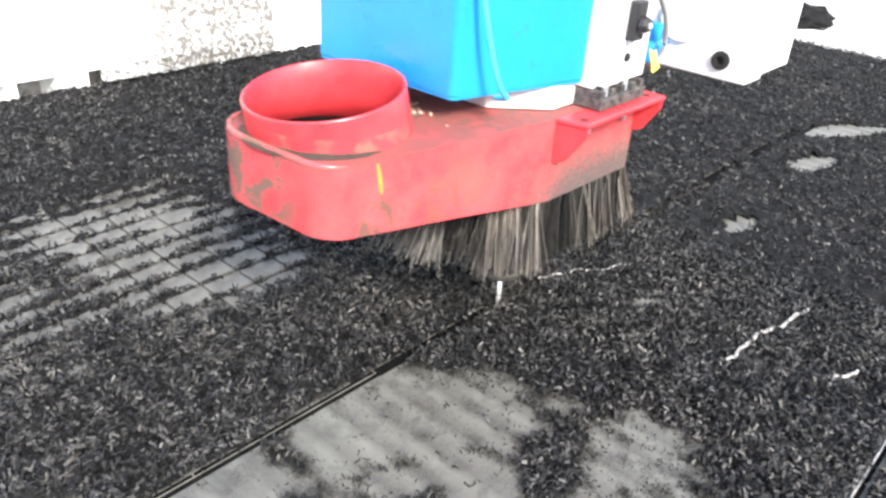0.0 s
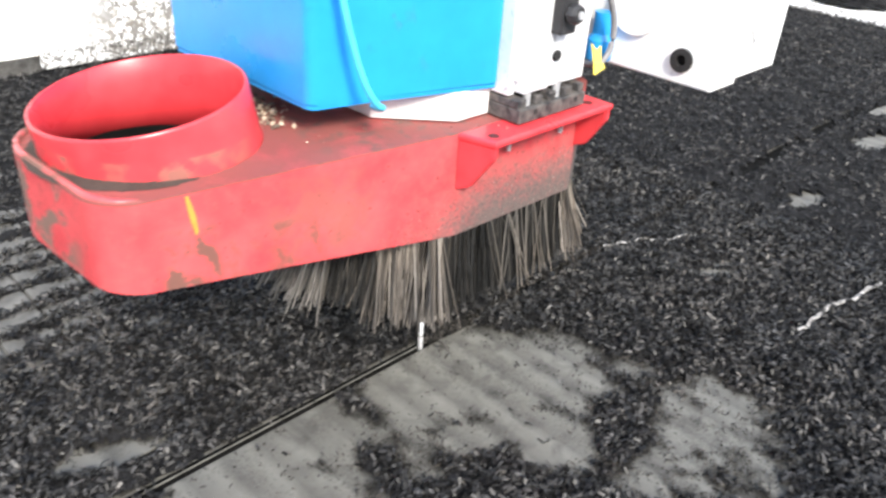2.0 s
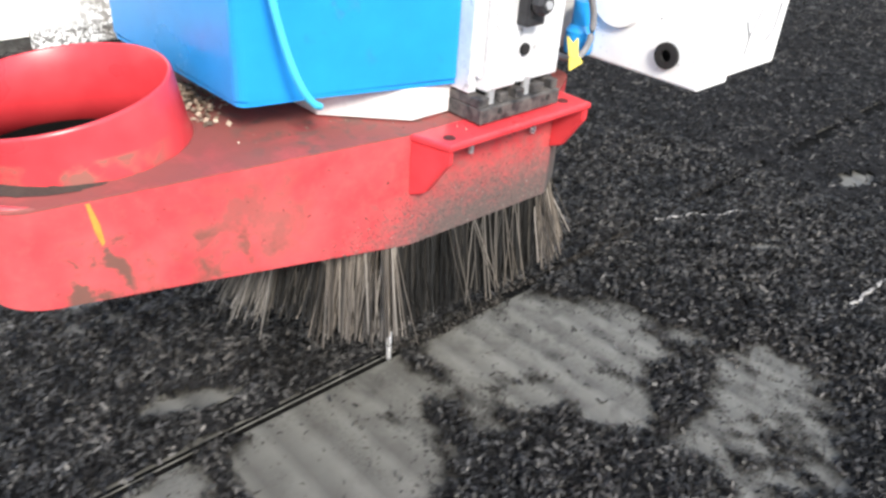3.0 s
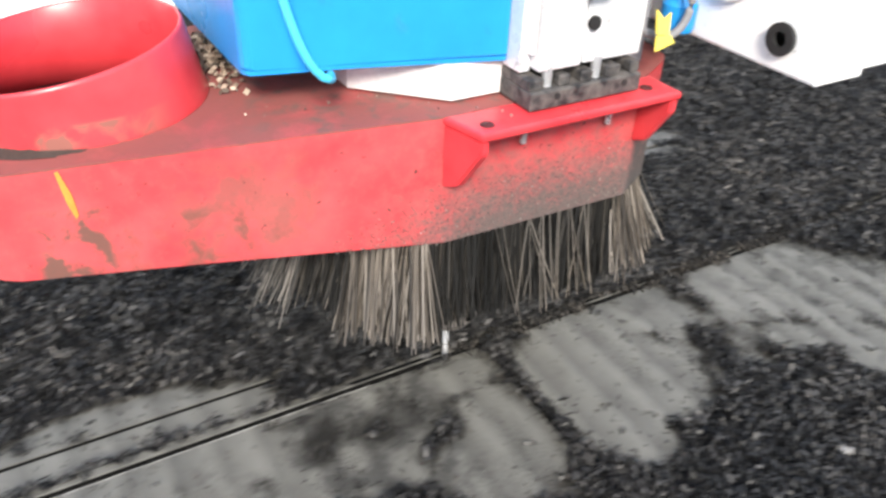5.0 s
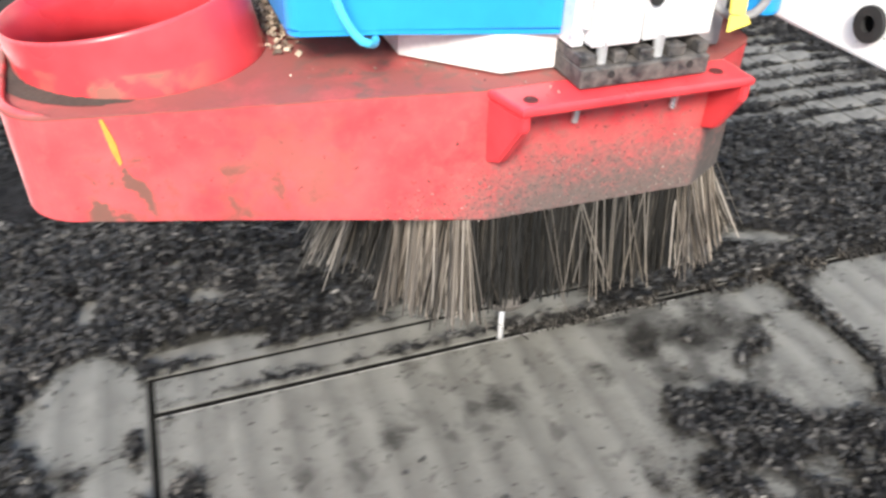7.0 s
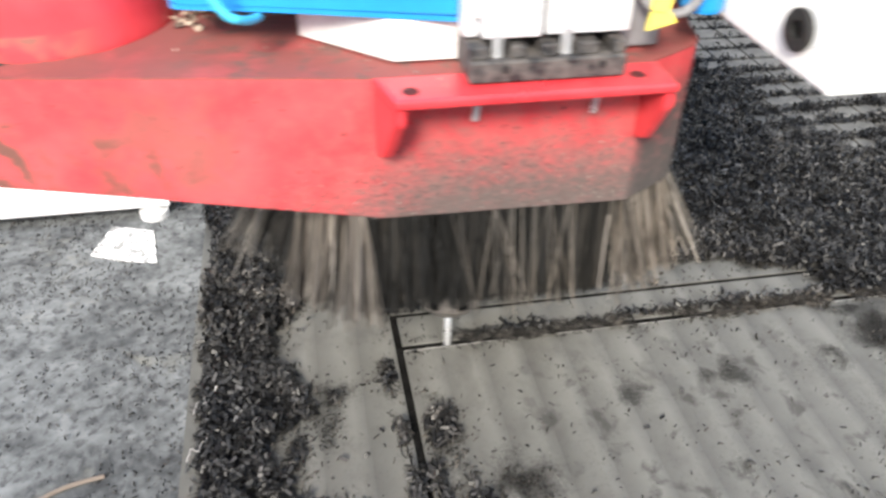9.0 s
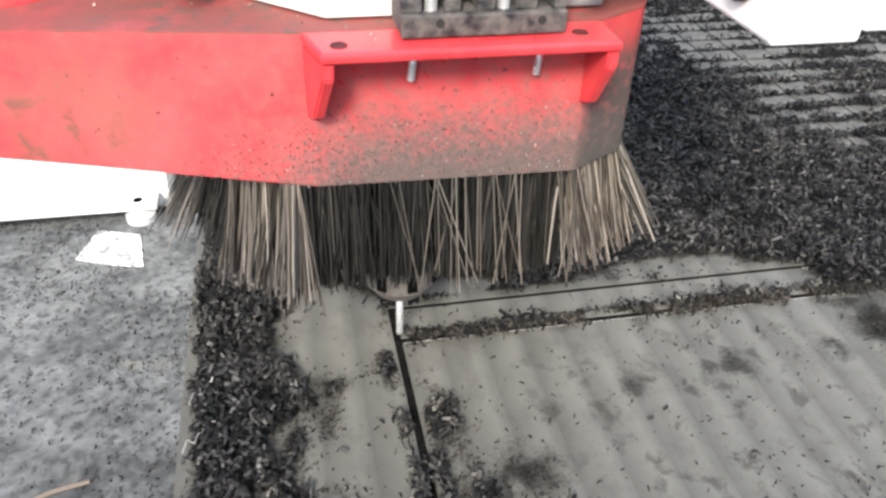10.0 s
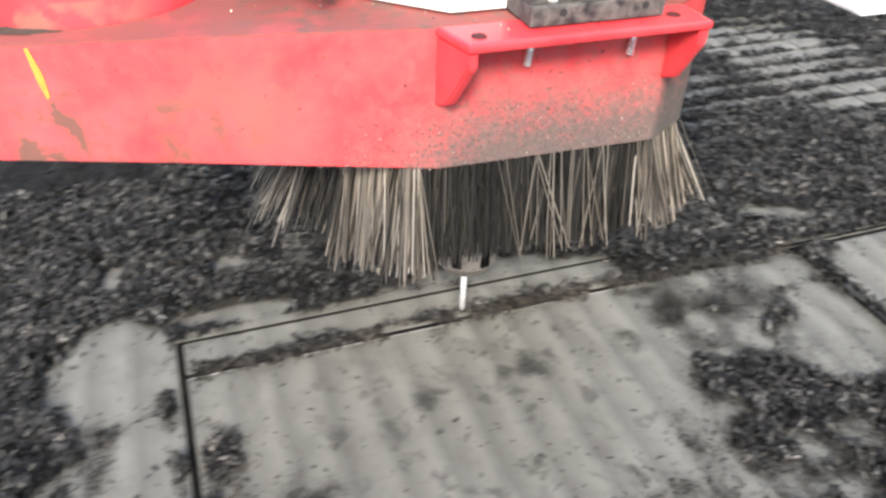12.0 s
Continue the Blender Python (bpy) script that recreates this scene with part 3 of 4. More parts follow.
def cabinet():
    """A white cabinet on the floor past the bed, on levelling feet."""
    c = thing("cabinet", "white painted cabinet on levelling feet on the floor", "cabinet")
    part("body", box(-2.2, 1.285, -0.647, -0.375, 1.9, 0.5, 0.008), WHITE, c)
    part("plinth", box(-0.372, 1.45, -0.64, -0.3, 1.8, 0.3, 0.004), RUBBER, c, "black side panel")
    part("foot_bar", box(-2.15, 1.22, -0.612, -0.40, 1.284, -0.595, 0.002), ALU, c)
    for x in (-0.445, -2.1):
        part("foot", lathe([(0, -0.65), (0.035, -0.65), (0.035, -0.632), (0.02, -0.622), (0.012, -0.62), (0.012, -0.595), (0, -0.595)], (x, 1.245, 0), sides=20), ALU, c, "bright metal levelling foot")
    p = prism([(-0.572, 1.093), (-0.539, 1.203), (-0.44, 1.17), (-0.42, 1.04), (-0.5, 1.06)], -0.6495, -0.6465)
    tagged(part("paper_scrap", p, PAPER), "torn piece of dirty white paper on the floor", "paper")
    s = tube(bezier((-0.55, 0.405, -0.646), (-0.52, 0.435, -0.644), (-0.48, 0.44, -0.645), (-0.444, 0.447, -0.646)), 0.004, 6)
    tagged(part("offcut_strip", s, PALE), "thin pale strip of waste on the floor", "offcut")
    lump = bmesh.new()
    bmesh.ops.create_icosphere(lump, subdivisions=4, radius=1)
    for v in lump.verts:
        n = noise.fractal(v.co * 2.3, 1.0, 2.0, 5)
        v.co = Vector((v.co.x * 0.12, v.co.y * 0.13, max(v.co.z, -0.2) * 0.05)) * (1 + 0.18 * n)
    bmesh.ops.translate(lump, verts=lump.verts, vec=(3.35, 0.48, 0.0))
    bin_ = thing("waste_bin", "white bin heaped with dark chips past the bed", "bin")
    part("tub", box(3.1, 0.2, -0.65, 3.6, 0.85, -0.02, 0.01), WHITE, bin_)
    part("mound", lump, BEDDING, bin_, "dark mound of waste")


hall()
bed()
back_rail()
cabinet()


# ---- chips ----
def litter():
    """The matted layer of chips: a low uneven crust wherever they lie thick."""
    verts, faces = [], []
    count = 0
    for x0, x1, y0, y1, step in ((X0, 1.45, -0.45, 0.35, 0.0045), (X0, 1.45, 0.35, Y1, 0.008), (1.45, X1, -0.45, Y1, 0.011), (X0, X1, Y0, -0.45, 0.012)):
        nx, ny = int((x1 - x0) / step), int((y1 - y0) / step)
        gx, gy = np.meshgrid(np.linspace(x0, x1, nx + 1), np.linspace(y0, y1, ny + 1))
        rng = np.random.RandomState(5)
        jx, jy = gx + rng.uniform(-0.3, 0.3, gx.shape) * step, gy + rng.uniform(-0.3, 0.3, gx.shape) * step
        jx, jy = np.clip(jx, x0, x1), np.clip(jy, y0, y1)
        c = cover(jx, jy)
        z = 0.0006 + np.clip(c, -0.2, 0.6) * 0.006 + (rng.uniform(0, 0.0035, gx.shape) + heap(jx, jy)) * np.clip(c * 4, 0, 1)
        keep = c > 0
        ids = np.arange(gx.size).reshape(gx.shape) + count
        k = keep[:-1, :-1].astype(int) + keep[1:, :-1] + keep[:-1, 1:] + keep[1:, 1:] >= 3
        q = np.stack([ids[:-1, :-1][k], ids[:-1, 1:][k], ids[1:, 1:][k], ids[1:, :-1][k]], 1)
        verts.append(np.stack([jx.ravel(), jy.ravel(), z.ravel()], 1))
        faces.append(q)
        count += gx.size
    v, f = np.concatenate(verts), np.concatenate(faces)
    used = np.zeros(len(v), bool)
    used[f.ravel()] = True
    remap = np.cumsum(used) - 1
    me = bpy.data.meshes.new("chip_litter")
    me.from_pydata(v[used].tolist(), [], remap[f].tolist())
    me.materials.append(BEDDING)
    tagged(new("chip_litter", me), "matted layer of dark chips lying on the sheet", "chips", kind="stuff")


def flakes(name, p, lift, size, rng, mat, label):
    """Curled flakes at the places p (x, y), each lifted so far."""
    n = len(p)
    length, width = rng.uniform(0.0022, 0.0055, n) * size, rng.uniform(0.0006, 0.0015, n) * size
    curl = rng.uniform(0.1, 0.9, n) * length
    base = np.zeros((n, 6, 3))
    for i, (u, w, h) in enumerate(((-1, -1, 0), (-1, 1, 0), (0, -1, 1), (0, 1, 1), (1, -1, 0), (1, 1, 0))):
        base[:, i] = np.stack([u * length, w * width, h * curl], 1)
    yaw, tilt, lean = rng.uniform(0, 6.283, n), rng.normal(0, 0.65, n), rng.normal(0, 0.55, n)
    cx, sx, cy, sy, cz, sz = np.cos(tilt), np.sin(tilt), np.cos(lean), np.sin(lean), np.cos(yaw), np.sin(yaw)
    x, y, z = base[..., 0], base[..., 1], base[..., 2]
    y, z = y * cx[:, None] - z * sx[:, None], y * sx[:, None] + z * cx[:, None]
    x, z = x * cy[:, None] + z * sy[:, None], -x * sy[:, None] + z * cy[:, None]
    x, y = x * cz[:, None] - y * sz[:, None], x * sz[:, None] + y * cz[:, None]
    z = z - z.min(1)[:, None] * 0.8 + lift[:, None]
    v = np.stack([x + p[:, :1], y + p[:, 1:2], z], 2).reshape(-1, 3)
    i = np.arange(n)[:, None] * 6
    f = np.concatenate([i + np.array([[0, 2, 3, 1]]), i + np.array([[2, 4, 5, 3]])], 0)
    me = bpy.data.meshes.new(name)
    me.from_pydata(v.tolist(), [], f.tolist())
    me.materials.append(mat)
    return tagged(new(name, me), label, "chips", kind="stuff")


def chips():
    """Loose curled shavings on the crust and strewn over the bare sheet, and some on the floor."""
    rng = np.random.RandomState(8)
    sets = []
    for x0, x1, y0, y1, n in ((X0, 0.0, -0.3, 0.3, 20000), (0.0, 0.65, -0.3, 0.5, 45000), (0.65, 1.5, -0.6, 0.45, 75000), (X0, 1.5, 0.45, Y1, 24000), (1.5, X1, -0.7, Y1, 36000)):
        x, y = rng.uniform(x0, x1, n), rng.uniform(y0, y1, n)
        c = cover(x, y)
        k = (c > -0.05) | (rng.uniform(0, 1, n) < 0.007 * np.clip(1.1 + c, 0.05, 1))
        sets.append(np.stack([x[k], y[k], c[k]], 1))
    p = np.concatenate(sets)
    lift = 0.0006 + np.clip(p[:, 2], 0, 0.6) * 0.006 + rng.uniform(0, 0.0045, len(p)) * (p[:, 2] > 0) + heap(p[:, 0], p[:, 1]) * np.clip(p[:, 2] * 4, 0, 1)
    flakes("chips", p, lift, 1.02, rng, CHIP, "loose curled dark shavings strewn over the sheet")
    x, y = rng.uniform(X0, 1.2, 150000), rng.uniform(-0.34, 0.09, 150000)
    c = cover(x, y)
    k = (c < 0.05) & (rng.uniform(0, 1, len(c)) < 0.75 * np.exp(np.clip(c, -3, 0) * 5.5) + 0.0012) & (np.abs(y) > 0.005) & (np.abs(x) > 0.005)
    flakes("crumbs", np.stack([x[k], y[k]], 1), np.full(k.sum(), 0.0007), 0.42, rng, DUSTY, "fine dark crumbs strewn round the bare patches")
    x, y = rng.uniform(-1.4, -0.17, 16000), rng.uniform(-0.3, 1.32, 16000)
    k = fbm(x * 5, y * 5, 41) + 0.35 * rng.uniform(-1, 1, 16000) > 0.05
    flakes("floor_chips", np.stack([x[k], y[k]], 1), np.full(k.sum(), -0.6495), 0.95, rng, CHIP, "dark shavings scattered over the concrete floor")


def dust_film():
    """Fine black dust smeared over the bare sheet: thick beside the chips, thin and streaky away from them."""
    step = 0.005
    gx, gy = np.meshgrid(np.arange(X0 + 0.004, 1.2, step), np.arange(-0.36, 0.1, step))
    c = cover(gx, gy)
    near = np.clip((c + 0.42) / 0.42, 0, 1) ** 1.5
    old = np.clip(1.7 - np.hypot((gx - 0.445) / 0.05, (gy + 0.046) / 0.02), 0, 1) * np.clip(0.62 + 1.5 * fbm(gx * 13, gy * 24, 61, 3), 0, 1)
    smear = np.clip(0.14 + 1.1 * fbm(gx * 34, gy * 15, 67, 3), 0, 0.55) * np.clip((gx - 0.2) * 5, 0.25, 1)
    spots = np.zeros_like(gx)
    for px, py, r in ((0.26, -0.07, 0.016), (0.172, -0.078, 0.012), (0.219, -0.157, 0.01), (0.067, -0.138, 0.02), (0.234, -0.073, 0.007), (0.348, -0.067, 0.013), (0.4, -0.023, 0.02), (-0.05, -0.042, 0.012)):
        spots = np.maximum(spots, np.clip(1.6 - np.hypot(gx - px, gy - py) / r, 0, 1) * np.clip(0.55 + 1.3 * fbm(gx * 70, gy * 70, 83, 2), 0, 1))
    dust = np.clip(near * 0.46 + old * 0.55 + smear * 0.25 + spots * 0.5, 0, 1)
    groove = (np.abs(gy) < 0.007) | (np.abs(gy - ALONG_A) < 0.006) | (np.abs(gx - ACROSS_1) < 0.007) | (np.abs(gx - ACROSS_2) < 0.007)
    n = gx.shape
    ids = np.arange(gx.size).reshape(n)
    keep = ~(groove[:-1, :-1] | groove[1:, 1:])
    me = bpy.data.meshes.new("dust_film")
    me.from_pydata(np.stack([gx.ravel(), gy.ravel(), np.full(gx.size, 0.0004)], 1).tolist(), [], np.stack([q[keep] for q in (ids[:-1, :-1], ids[:-1, 1:], ids[1:, 1:], ids[1:, :-1])], 1).tolist())
    me.attributes.new("dust", "FLOAT", "POINT").data.foreach_set("value", dust.ravel().astype(np.float32))
    m = material("black_dust", (0.022, 0.021, 0.0195), 0.95, scale=50, vary=0.35, bump=0.2, spec=0.1)
    nt = m.node_tree
    amount = nt.nodes.new("ShaderNodeAttribute")
    amount.attribute_name = "dust"
    tc = nt.nodes.new("ShaderNodeTexCoord")
    grain = node(nt, "ShaderNodeTexNoise", Scale=330.0, Detail=5.0, Roughness=0.7)
    nt.links.new(tc.outputs["Object"], grain.inputs["Vector"])
    total = nt.nodes.new("ShaderNodeMath")
    total.operation = "ADD"
    nt.links.new(amount.outputs["Fac"], total.inputs[0])
    nt.links.new(grain.outputs[0], total.inputs[1])
    alpha = node(nt, "ShaderNodeMapRange", From_Min=0.58, From_Max=1.2, To_Max=0.9)
    nt.links.new(total.outputs[0], alpha.inputs["Value"])
    nt.links.new(alpha.outputs[0], nt.nodes["Principled BSDF"].inputs["Alpha"])
    me.materials.append(m)
    tagged(new("dust_film", me), "fine black dust smeared over the bare sheet", "dust", kind="stuff")


litter()
chips()
dust_film()


def thread(x0, y0, x1, y1, width, label):
    """A pale ragged strip of waste lying on the chips."""
    pts = []
    for k in range(25):
        t = k / 24
        side = 0.007 * noise.noise(Vector((t * 5 + x0, y0, 0))) + 0.002 * noise.noise(Vector((t * 19, y0, x0)))
        pts.append(Vector((x0 + (x1 - x0) * t - side * (y1 - y0) * 6, y0 + (y1 - y0) * t + side, 0.0085 + float(heap(np.array(x0 + (x1 - x0) * t), np.array(y0 + (y1 - y0) * t))))))
    bm = tube(pts, width, 6)
    for v in bm.verts:
        v.co += Vector(noise.noise_vector(v.co * 140)) * width * 0.9
    tagged(part("waste_thread", bm, GRIMY), label, "waste strip", "pale waste on the sheet")


thread(1.235, -0.25, 1.405, -0.276, 0.0022, "ragged white waste strip lying on the chips")
thread(1.221, 0.0, 1.345, -0.068, 0.0013, "thin white waste thread lying along the chips")
thread(1.277, -0.349, 1.32, -0.362, 0.0017, "short white waste strip lying on the chips")
thread(0.75, -0.244, 0.758, -0.248, 0.0022, "small pale chip lying on the dark ones")
thread(-0.158, -0.05, -0.132, -0.018, 0.0007, "thin pale sliver lying in the chips")
thread(-0.16, -0.092, -0.139, -0.066, 0.0006, "thin pale sliver lying in the chips")


# ---- the router head; its own space has the tip of the cutter at the origin ----
head = thing("router_head", "router head with red dust shoe, blue cover and white housing", "router head")
END = (-0.235, 0.027)
OUTLINE = [(-0.059, -0.089), (0.089, -0.089), (0.129, -0.066), (0.144, 0.0), (0.138, 0.09), (0.088, 0.143), (-0.06, 0.143)]
BACK_CORNER, FRONT_CORNER = (-0.323, 0.093), (-0.313, -0.053)


def shoe_floor(x, y):
    return 0.189 + max(0.0, -0.062 - x) * 0.1 + (0.004 if x < -0.062 else 0)


def collar_rim(x, y):
    """The collar leans a little: its rim falls towards the rounded end."""
    return 0.132 * (x + 0.244) - 0.02 * (y - 0.027) - 0.001


def shoe():
    outline = rounded(OUTLINE + [BACK_CORNER, FRONT_CORNER], [0, 0.008, 0.02, 0.03, 0.02, 0.02, 0, 0.055, 0.03], 12)
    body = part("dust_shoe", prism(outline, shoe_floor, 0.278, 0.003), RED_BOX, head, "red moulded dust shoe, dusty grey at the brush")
    hole = part("duct_hole", lathe([(0, 0.222), (0.0698, 0.222), (0.0698, 0.3), (0, 0.3)], (-0.2398, 0.027, 0), sides=48), SHADE_BLACK)
    mod = body.modifiers.new("duct", "BOOLEAN")
    mod.operation, mod.object, mod.solver = "DIFFERENCE", hole, "EXACT"
    cut_mesh = bpy.data.meshes.new_from_object(body.evaluated_get(bpy.context.evaluated_depsgraph_get()))
    body.modifiers.clear()
    body.data = cut_mesh
    bpy.data.objects.remove(hole)
    bm = lathe([(0.0692, 0.262), (0.0692, 0.276), (0.0722, 0.2765), (0.0724, 0.279), (0.0714, 0.284), (0.071, 0.3105), (0.0704, 0.3122), (0.0695, 0.3128), (0.0685, 0.312), (0.0682, 0.285), (0.0675, 0.262), (0.0692, 0.262)], (-0.244, 0.027, 0), sides=72)
    for v in bm.verts:
        if v.co.z > 0.29:
            v.co.z += collar_rim(v.co.x, v.co.y)
        v.co.x += 0.0045 - max(0.0, v.co.z - 0.279) * 0.2
    part("hose_collar", bm, RED, body, "open round red hose collar", smooth=True)
    # the duct's shade painted as a black mouth, and the seam round the collar
    part("duct_mouth", lathe([(0, 0.2225), (0.0676, 0.2225), (0.0672, 0.2618), (0.0694, 0.2618), (0.0694, 0.2215), (0, 0.2215)], (-0.2396, 0.027, 0), sides=40), SHADE_BLACK, body, "bottom of the duct inside the collar, its shade painted black")
    # a lip round the end, dirt and painted shade between it and the collar
    bm = bmesh.new()
    rings = []
    edge = [p for p in outline if p[0] < -0.265]
    for k, (x, y) in enumerate(edge):
        rise = 0.004 * math.sin(math.pi * k / (len(edge) - 1)) ** 0.7
        rings.append([bm.verts.new((END[0] + (x - END[0]) * f, END[1] + (y - END[1]) * f, z)) for f, z in ((0.994, 0.2755), (0.994, 0.2775 + rise), (0.975, 0.2785 + rise), (0.955, 0.2775 + rise), (0.955, 0.2755))])
    for p, q in zip(rings, rings[1:]):
        for k in range(4):
            bm.faces.new((p[k], p[k + 1], q[k + 1], q[k]))
    part("lip", bm, RED_BOX, body, smooth=True)
    bm = bmesh.new()
    rings = []
    for k in range(41):
        a = radians(135 + k * 3.4)
        taper = math.sin(math.pi * min(1, (k + 0.01) / 40)) ** 0.6
        wob = [0.0012 * noise.noise(Vector((k * 0.7, j * 3.1, 0))) for j in range(3)]
        rings.append([bm.verts.new((END[0] - 0.004 + r * math.cos(a), END[1] + r * math.sin(a), z + w)) for (r, z), w in zip(((0.07, 0.2775 + 0.003 * taper), (0.071 + 0.005 * taper, 0.2775 + 0.0017 * taper), (0.072 + 0.0125 * taper, 0.2775 + 0.0011 * taper)), wob)])
    for p, q in zip(rings, rings[1:]):
        for k in range(2):
            bm.faces.new((p[k], p[k + 1], q[k + 1], q[k]))
    part("seam_dirt_shade", bm, MUD, body, "brown dirt and painted shade in the seam", smooth=True)
    part("flange", prism([(-0.0625, -0.0885), (-0.0545, -0.119), (0.0925, -0.119), (0.0925, -0.0885)], 0.2725, 0.2782, 0.002), RED, body)
    for x in (-0.0545, 0.0865):
        bm = bmesh.new()
        side = [(-0.0885, 0.273), (-0.1175, 0.273), (-0.1175, 0.264), (-0.1, 0.237), (-0.0885, 0.232)]
        a = [bm.verts.new((x, y, z)) for y, z in side]
        b = [bm.verts.new((x + 0.006, y, z)) for y, z in side]
        bm.faces.new(a)
        bm.faces.new(b[::-1])
        for i in range(5):
            bm.faces.new((a[i], b[i], b[(i + 1) % 5], a[(i + 1) % 5]))
        if x < 0:
            for v in bm.verts:
                v.co.x -= (v.co.y + 0.1175) * 0.26
        bmesh.ops.bevel(bm, geom=bm.edges[:], offset=0.001, segments=2, affect="EDGES")
        part("gusset", bm, RED, body)
    # screw holes in the flange, shade painted as dark discs, and the screws under it
    for x, y in ((-0.0455, -0.1085), (0.075, -0.105)):
        part("screw_hole", lathe([(0, 0.2784), (0.0032, 0.2784), (0.0037, 0.2789), (0.0043, 0.2784), (0.0043, 0.278), (0, 0.278)], (x, y, 0), sides=20), HOLE, body, "dark screw hole")
    for x in (-0.0075, 0.0592):
        part("screw_tip", tube([(x, -0.0935, 0.2725), (x, -0.0935, 0.262), (x - 0.001, -0.0935, 0.2525)], 0.0021, 8), STEEL, body, "bright screw tip")
    bm = bmesh.new()
    smear = [(-0.2652, 0.2755), (-0.2634, 0.2758), (-0.26, 0.262), (-0.2592, 0.2505), (-0.2608, 0.2482), (-0.2632, 0.258)]
    front = [bm.verts.new((x, -0.0603 - 0.1423 * (x + 0.2632) - 0.0004, z)) for x, z in smear]
    rear = [bm.verts.new((x, -0.0595 - 0.1423 * (x + 0.2632), z)) for x, z in smear]
    bm.faces.new(front)
    bm.faces.new(rear[::-1])
    for k in range(6):
        bm.faces.new((front[k], rear[k], rear[(k + 1) % 6], front[(k + 1) % 6]))
    part("wax_mark", bm, STRIPE, body, "yellow wax crayon mark")
    # crumbs stuck in the dust over the brush
    rng = random.Random(31)
    bm = bmesh.new()
    for k in range(1700):
        x, z = rng.uniform(-0.13, 0.128), 0.19 + abs(rng.gauss(0, 0.022))
        if z > 0.268 or (x < -0.06 and z > 0.2 + (x + 0.13) * 0.5):
            continue
        if x < -0.059:
            y, turn = -0.0894 - 0.1423 * (x + 0.059), -8
            z += 0.1 * (-0.062 - x)
        elif x < 0.086:
            y, turn = -0.0894, 0
        else:
            y, turn = -0.0894 + (x - 0.086) * 0.59, 30
        size = rng.uniform(0.0003, 0.0007)
        m = pose(x, y, z, 90 + rng.uniform(-12, 12), 0, turn) @ pose(0, 0, 0, 0, 0, rng.uniform(0, 180))
        q = [bm.verts.new(m @ Vector(p)) for p in ((-size, -size * 0.5, 0), (0, -size * 0.5, size * 0.3), (size, -size * 0.5, 0), (size, size * 0.5, 0), (0, size * 0.5, size * 0.3), (-size, size * 0.5, 0))]
        bm.faces.new((q[0], q[1], q[4], q[5]))
        bm.faces.new((q[1], q[2], q[3], q[4]))
    tagged(part("stuck_dust", bm, STUCK, body, "crumbs stuck in the grey dust over the brush"), kind="stuff")
    # pale chips caught behind the collar
    rng = random.Random(12)
    bm = bmesh.new()
    for k in range(610):
        x, y = rng.gauss(-0.158, 0.008), rng.gauss(0.055, 0.024)
        if k > 460:
            x, y = rng.uniform(-0.17, 0.085), rng.uniform(-0.115, -0.03)
            if (y < -0.085 and x < -0.05) or y < -0.06 + 0.12 * (-0.07 - x) and x < -0.07:
                continue
        if math.hypot(x + 0.244, y - 0.027) < 0.0735:
            continue
        h = max(0, 0.012 - math.hypot(x + 0.16, (y - 0.055) / 2.5) * 0.7)
        m = pose(x, y, 0.2795 + rng.uniform(0, h), rng.uniform(-40, 40), rng.uniform(-40, 40), rng.uniform(0, 360))
        s = rng.uniform(0.0015, 0.0032) * (0.34 if k > 460 else 1)
        q = [bm.verts.new(m @ Vector(p)) for p in ((-s, -s / 2, 0), (0, -s / 2, s * 0.6), (s, -s / 2, 0), (s, s / 2, 0), (0, s / 2, s * 0.6), (-s, s / 2, 0))]
        bm.faces.new((q[0], q[1], q[4], q[5]))
        bm.faces.new((q[1], q[2], q[3], q[4]))
    tagged(part("caught_debris", bm, PALE, body, "pale chips caught behind the collar"), kind="stuff")


BRUSH = rounded([(-0.072, -0.086), (0.087, -0.086), (0.126, -0.062), (0.134, 0.0), (0.126, 0.085), (0.082, 0.13), (-0.06, 0.13), (-0.105, 0.085), (-0.12, 0.0), (-0.107, -0.054)], [0.006] + [0.012] * 8 + [0.008], 3)


def bristle(bm, top, tip, bow, w, a):
    rings = []
    for q, ww in ((top, w), ((top + tip) / 2 + bow, w), (tip, w * 0.7)):
        rings.append([bm.verts.new(q + Vector((math.cos(a + j * 2.094), math.sin(a + j * 2.094), 0)) * ww) for j in range(3)])
    for r, t in zip(rings, rings[1:]):
        for j in range(3):
            bm.faces.new((r[j], r[(j + 1) % 3], t[(j + 1) % 3], t[j]))


